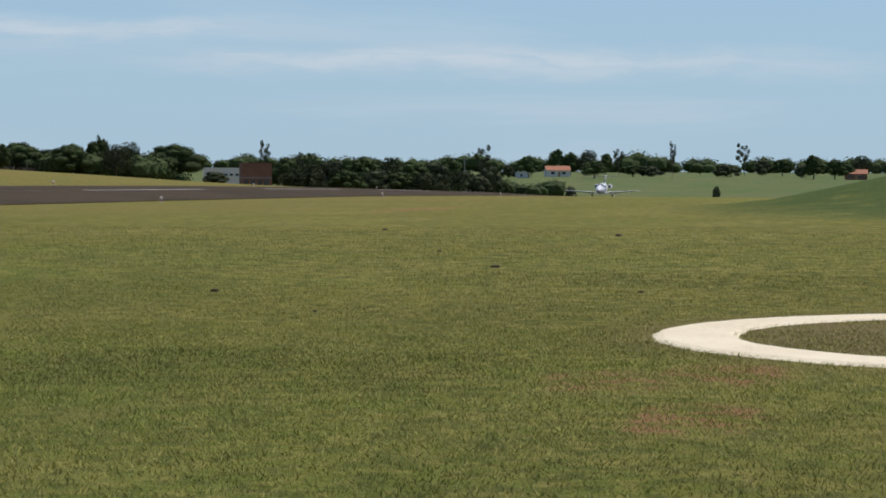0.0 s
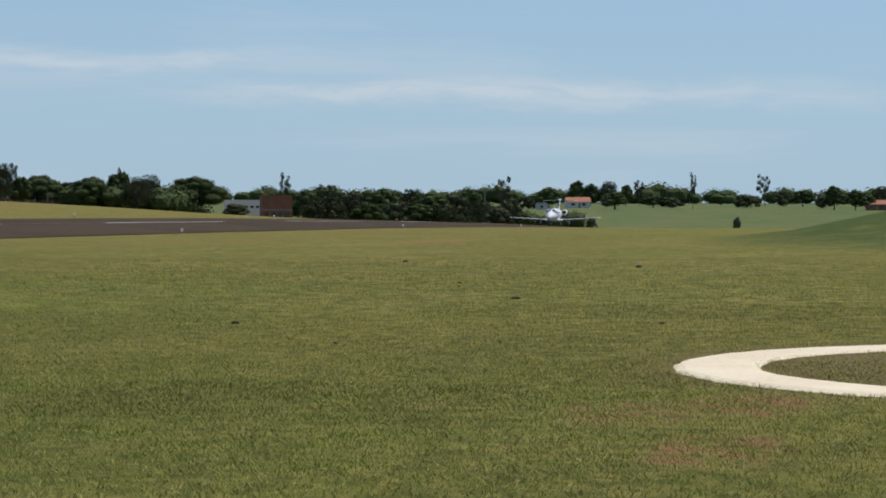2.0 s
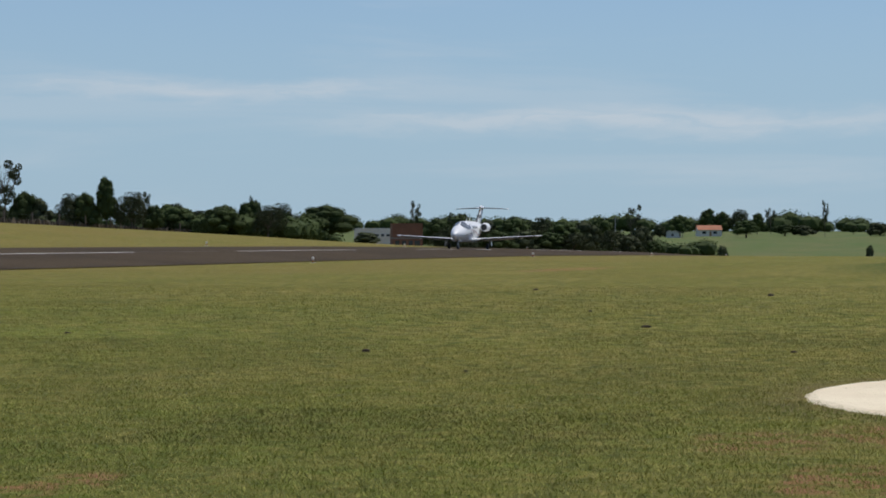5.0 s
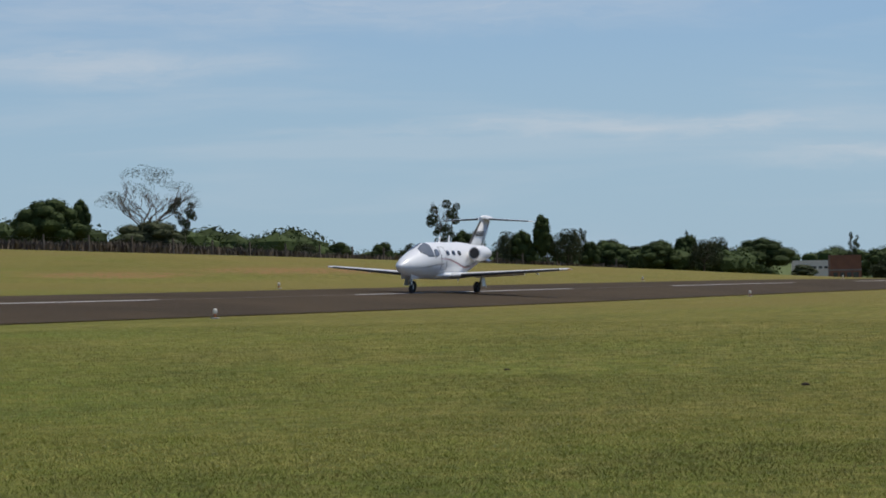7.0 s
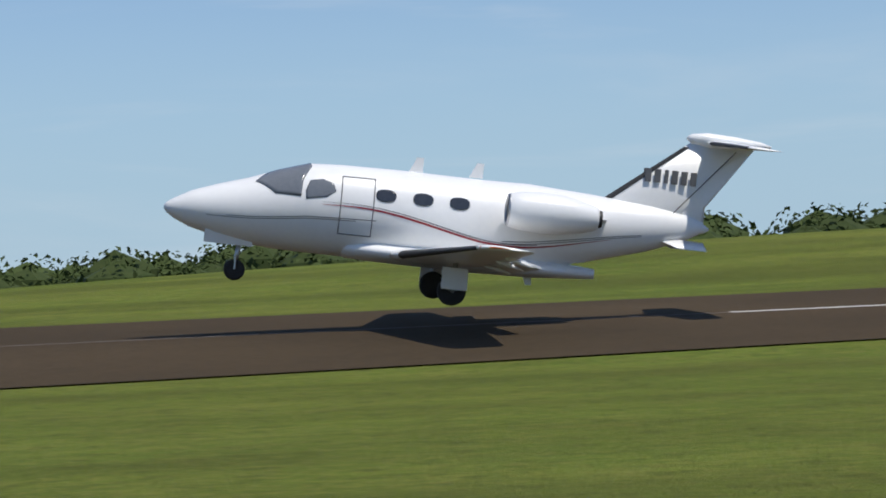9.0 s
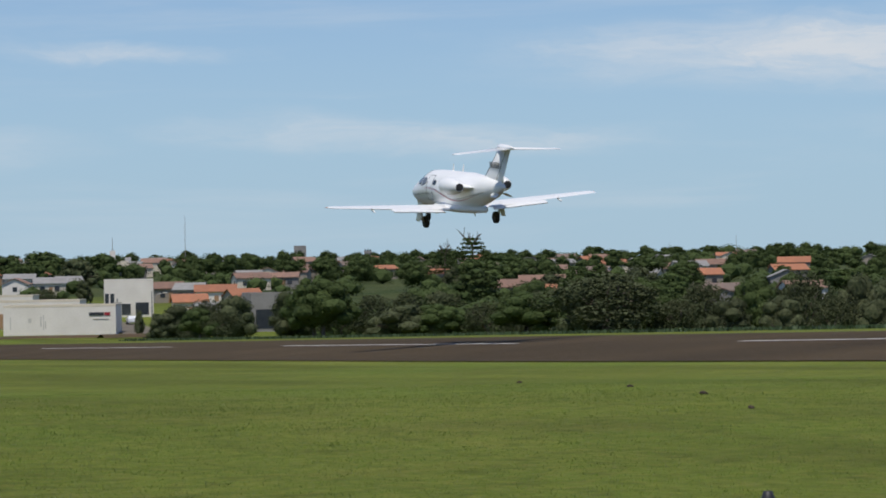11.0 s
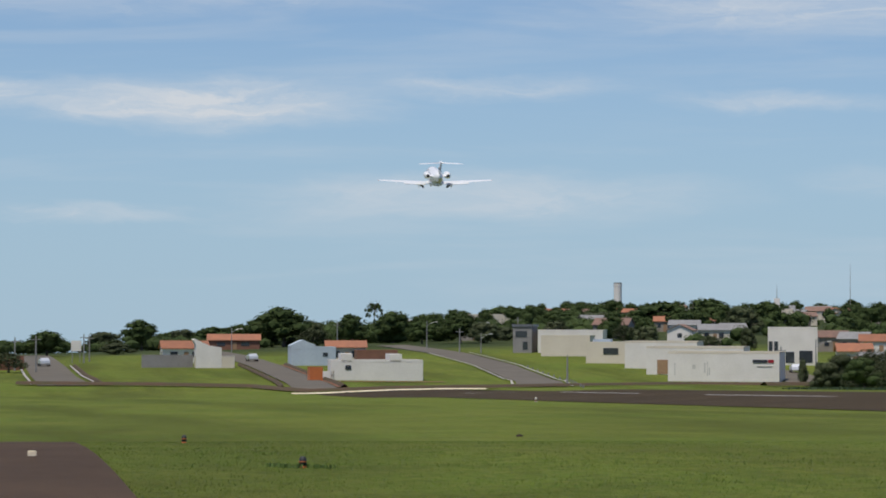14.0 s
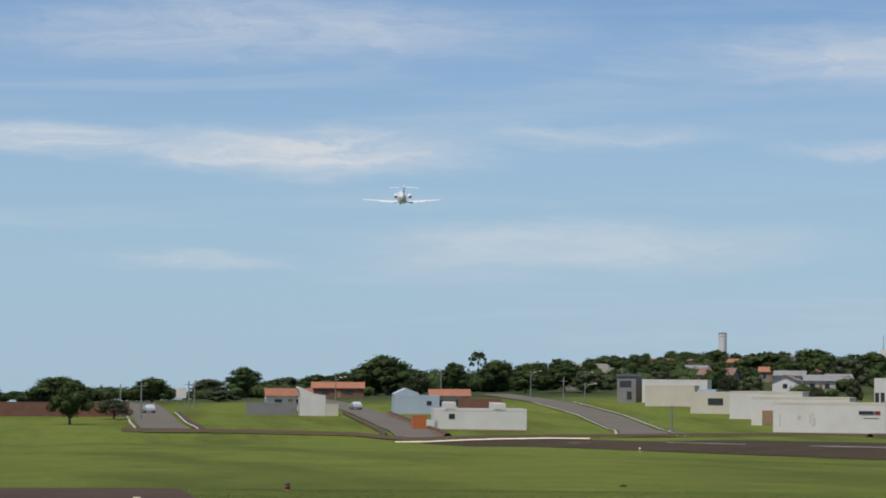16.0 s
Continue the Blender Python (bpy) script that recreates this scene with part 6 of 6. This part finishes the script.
def marker_post(x, y, h):
    t = thing("marker_post", pose(x, y, float(land(x, y))), "short black taxiway light on an orange base", "marker light", "taxiway lights")
    part("base", lathe([(-0.03, 0.05), (h * 0.16, 0.044), (h * 0.2, 0.032)], 14, "z"), M_ORANGE, t, "orange base")
    part("housing", lathe([(h * 0.18, 0.035), (h * 0.22, 0.045), (h * 0.85, 0.042), (h * 0.9, 0.034), (h, 0.028), (h * 1.01, 0.01)], 14, "z"), M_BLACK, t, "black lamp housing", shade=True)
    part("band", lathe([(h * 0.5, 0.0442), (h * 0.5, 0.0462), (h * 0.58, 0.0458), (h * 0.58, 0.0438)], 14, "z"), M_ORANGE, t, "orange band")
    return t


for px, py, ph in ((-13.4, 8.4, 0.24), (-16.9, 4.4, 0.2), (-29.5, 3.55, 0.13), (-44.9, 3.3, 0.14)):
    marker_post(px, py, ph)
stone = thing("apron_marker", pose(-32.5, 0.48, float(land(-32.5, 0.48)) + 0.03), "pale square marker block on the apron", "marker")
part("slab", block((0.11, 0.11, 0.08), (0, 0, 0), 0.01), M_LIME, stone)

# clods and mole heaps in the grass
heap_rng = random.Random(9)


def heap(x, y, r):
    bm = bmesh.new()
    bmesh.ops.create_icosphere(bm, subdivisions=2, radius=1)
    for v in bm.verts:
        k = 1 + 0.35 * noise.noise(v.co * 2 + Vector((x, y, 0)))
        v.co = Vector((v.co.x * r * k, v.co.y * r * 0.7 * k, max(v.co.z, -0.2) * r * 0.45 * k))
    me = bpy.data.meshes.new("earth_heap")
    bm.to_mesh(me)
    bm.free()
    me.materials.append(M_CLOD)
    ob = new("earth_heap", me)
    ob.matrix_basis = pose(x, y, float(land(x, y)) + 0.01, 0, 0, heap_rng.uniform(0, 180))
    tagged(ob, "small dark heap of earth in the grass", "earth heap", "earth heaps")


for hx, hy, hr in ((39.3, 6.1, 0.16), (31.8, 8.6, 0.13), (55.7, 5.9, 0.2), (-25.7, 15.9, 0.12), (-30.5, 18.1, 0.16), (-60.7, 12.6, 0.2), (45, 8, 0.1), (28, 6.4, 0.07), (60, 12, 0.15), (35, 14, 0.1), (-36, 20, 0.14), (-22, 19, 0.08), (-48, 24, 0.16), (33, 3.2, 0.09)):
    heap(hx, hy, hr * 0.5)

# ---- grass blades on the nearest turf ----
def blade_patch(name, side, count, seed, tall, mat):
    rng = np.random.default_rng(seed)
    x, y = rng.uniform(-side / 2, side / 2, (2, count))
    a = rng.uniform(0, 6.28, count)
    clump = np.array([noise.noise((float(p) * 1.3, float(q) * 1.3, seed)) for p, q in zip(x, y)])
    h = tall * (0.6 + 0.55 * clump + rng.uniform(0, 0.7, count))
    w = 0.003 + 0.003 * rng.uniform(0, 1, count)
    lx, ly = rng.normal(scale=1.05, size=(2, count)) * h
    dx, dy = np.cos(a) * w, np.sin(a) * w
    V = np.stack([np.stack([x - dx, y - dy, 0 * x - 0.01], 1), np.stack([x + dx, y + dy, 0 * x - 0.01], 1), np.stack([x + lx, y + ly, np.clip(h, 0.006, 0.055)], 1)], 1).reshape(-1, 3)
    return mesh_of(name, V, [(3 * i, 3 * i + 1, 3 * i + 2) for i in range(count)], mat)


BLADES = [[blade_patch("grass_patch", 4.0, n, 40 + k, 0.028, M_BLADE) for k in range(3)] for n in (13000, 6000, 2400, 900)]
LUSH = [[blade_patch("grass_patch", 4.0, n, 60 + k, 0.016, M_BLADE_LUSH) for k in range(3)] for n in (5000, 2600, 1000, 350)]
grass_rng = random.Random(3)
for i in range(-17, 18):
    for j in range(-2, 13):
        gx, gy = i * 4.0, j * 4.0 + 1.0
        r = math.hypot(gx, gy)
        if not 12 < r < 66 or (gx > 0 and gy < -6) or gy > 38 or abs(math.degrees(math.atan2(-gx, gy))) < 25:
            continue
        if -46 < gx < -10 and gy < 0:
            continue
        sx = (float(land(gx + 2, gy)) - float(land(gx - 2, gy))) / 4
        sy = (float(land(gx, gy + 2)) - float(land(gx, gy - 2))) / 4
        ob = new("grass_patch", grass_rng.choice((LUSH if gx < 0 else BLADES)[int(r > 26) + int(r > 37) + int(r > 50)]))
        ob.matrix_basis = pose(gx, gy, float(land(gx, gy)), math.degrees(math.atan(sy)), -math.degrees(math.atan(sx)), 0) @ pose(0, 0, 0, 0, 0, 90 * grass_rng.randrange(4))
        tagged(ob, "short mown grass blades", "grass", kind="stuff")


# ---- what moves ----
def motions():
    flight = [
        (0, 444.3, -2.81, 0, 0, 0.0),
        (0.5, 421.6, -2.50, 0, 0, 0.0),
        (1, 399.8, -2.22, 0, 0, 0.0),
        (1.5, 379, -1.94, 0, 0, 0.0),
        (2, 358.2, -1.64, 0, 0, 0.0),
        (2.5, 336.6, -1.31, 0, 0, 0.0),
        (3, 314.4, -0.99, 0, 0, 0.0),
        (3.2, 305.5, -0.88, 0, 0, 0.0),
        (4, 267.5, -0.46, 0, 0, 0.0),
        (4.5, 243.4, -0.24, 0, 0, 0.0),
        (5, 219.6, -0.06, 0, 0, 0.0),
        (5.5, 196, 0.08, 0, 0, 0.0),
        (6, 170, 0.19, 0, 0.8, 0.0),
        (6.5, 143.3, 0.29, 0, 1.1, 0.0),
        (7, 116.8, 0.36, 0, 1.4, 0.0),
        (7.5, 89.7, 0.47, 0, 1.5, 0.0),
        (8, 62, 0.63, 2, 1.7, 0.0),
        (8.2, 50.7, 0.66, 4.5, 1.7, 0.0),
        (8.5, 34.2, 0.62, 7, 1.7, -0.5),
        (9, 6.6, 0.85, 8, 1.8, -1.3),
        (9.5, -20.8, 1.50, 6.5, 2, -2.2),
        (10, -48.0, 2.25, 5.0, 3, -3.0),
        (10.3, -64.85, 2.72, 4.7, 3.3, -3.0),
        (10.5, -76.25, 3.0, 4.8, 3.3, -3.0),
        (11, -105.7, 3.80, 5, 3, -3.0),
        (11.5, -135.6, 5.15, 6, 2.2, -3.0),
        (12, -165.7, 7.05, 7, 2, -3.0),
        (12.5, -196.5, 8.85, 8, 1.2, -3.0),
        (13, -227.2, 11.32, 9, 0, -3.0),
        (13.5, -257.8, 14.28, 9.5, 0, -3.0),
        (14, -288.9, 17.45, 9.5, 0.5, -3.0),
        (14.5, -320.6, 20.5, 9.5, 2, -3.0),
        (15, -353.5, 23.6, 9.5, 3, -3.0),
        (15.5, -388.5, 26.75, 9, 3, -3.0),
        (16, -425, 30.1, 8.5, 0.5, -3.0),
    ]
    for side, leg in GEAR.items():
        walk(leg, [(t, pose(0, side * 1.98, 0.9, side * -fold, 0, 0)) for t, fold in ((0, 0), (12.0, 0), (12.5, 8), (13.0, 26), (14.5, 38), (15.5, 62), (16.0, 68))])
    walk(JET, [(t, pose(x, 50.0, z, bank, nose, yaw)) for t, x, z, nose, bank, yaw in flight])


motions()
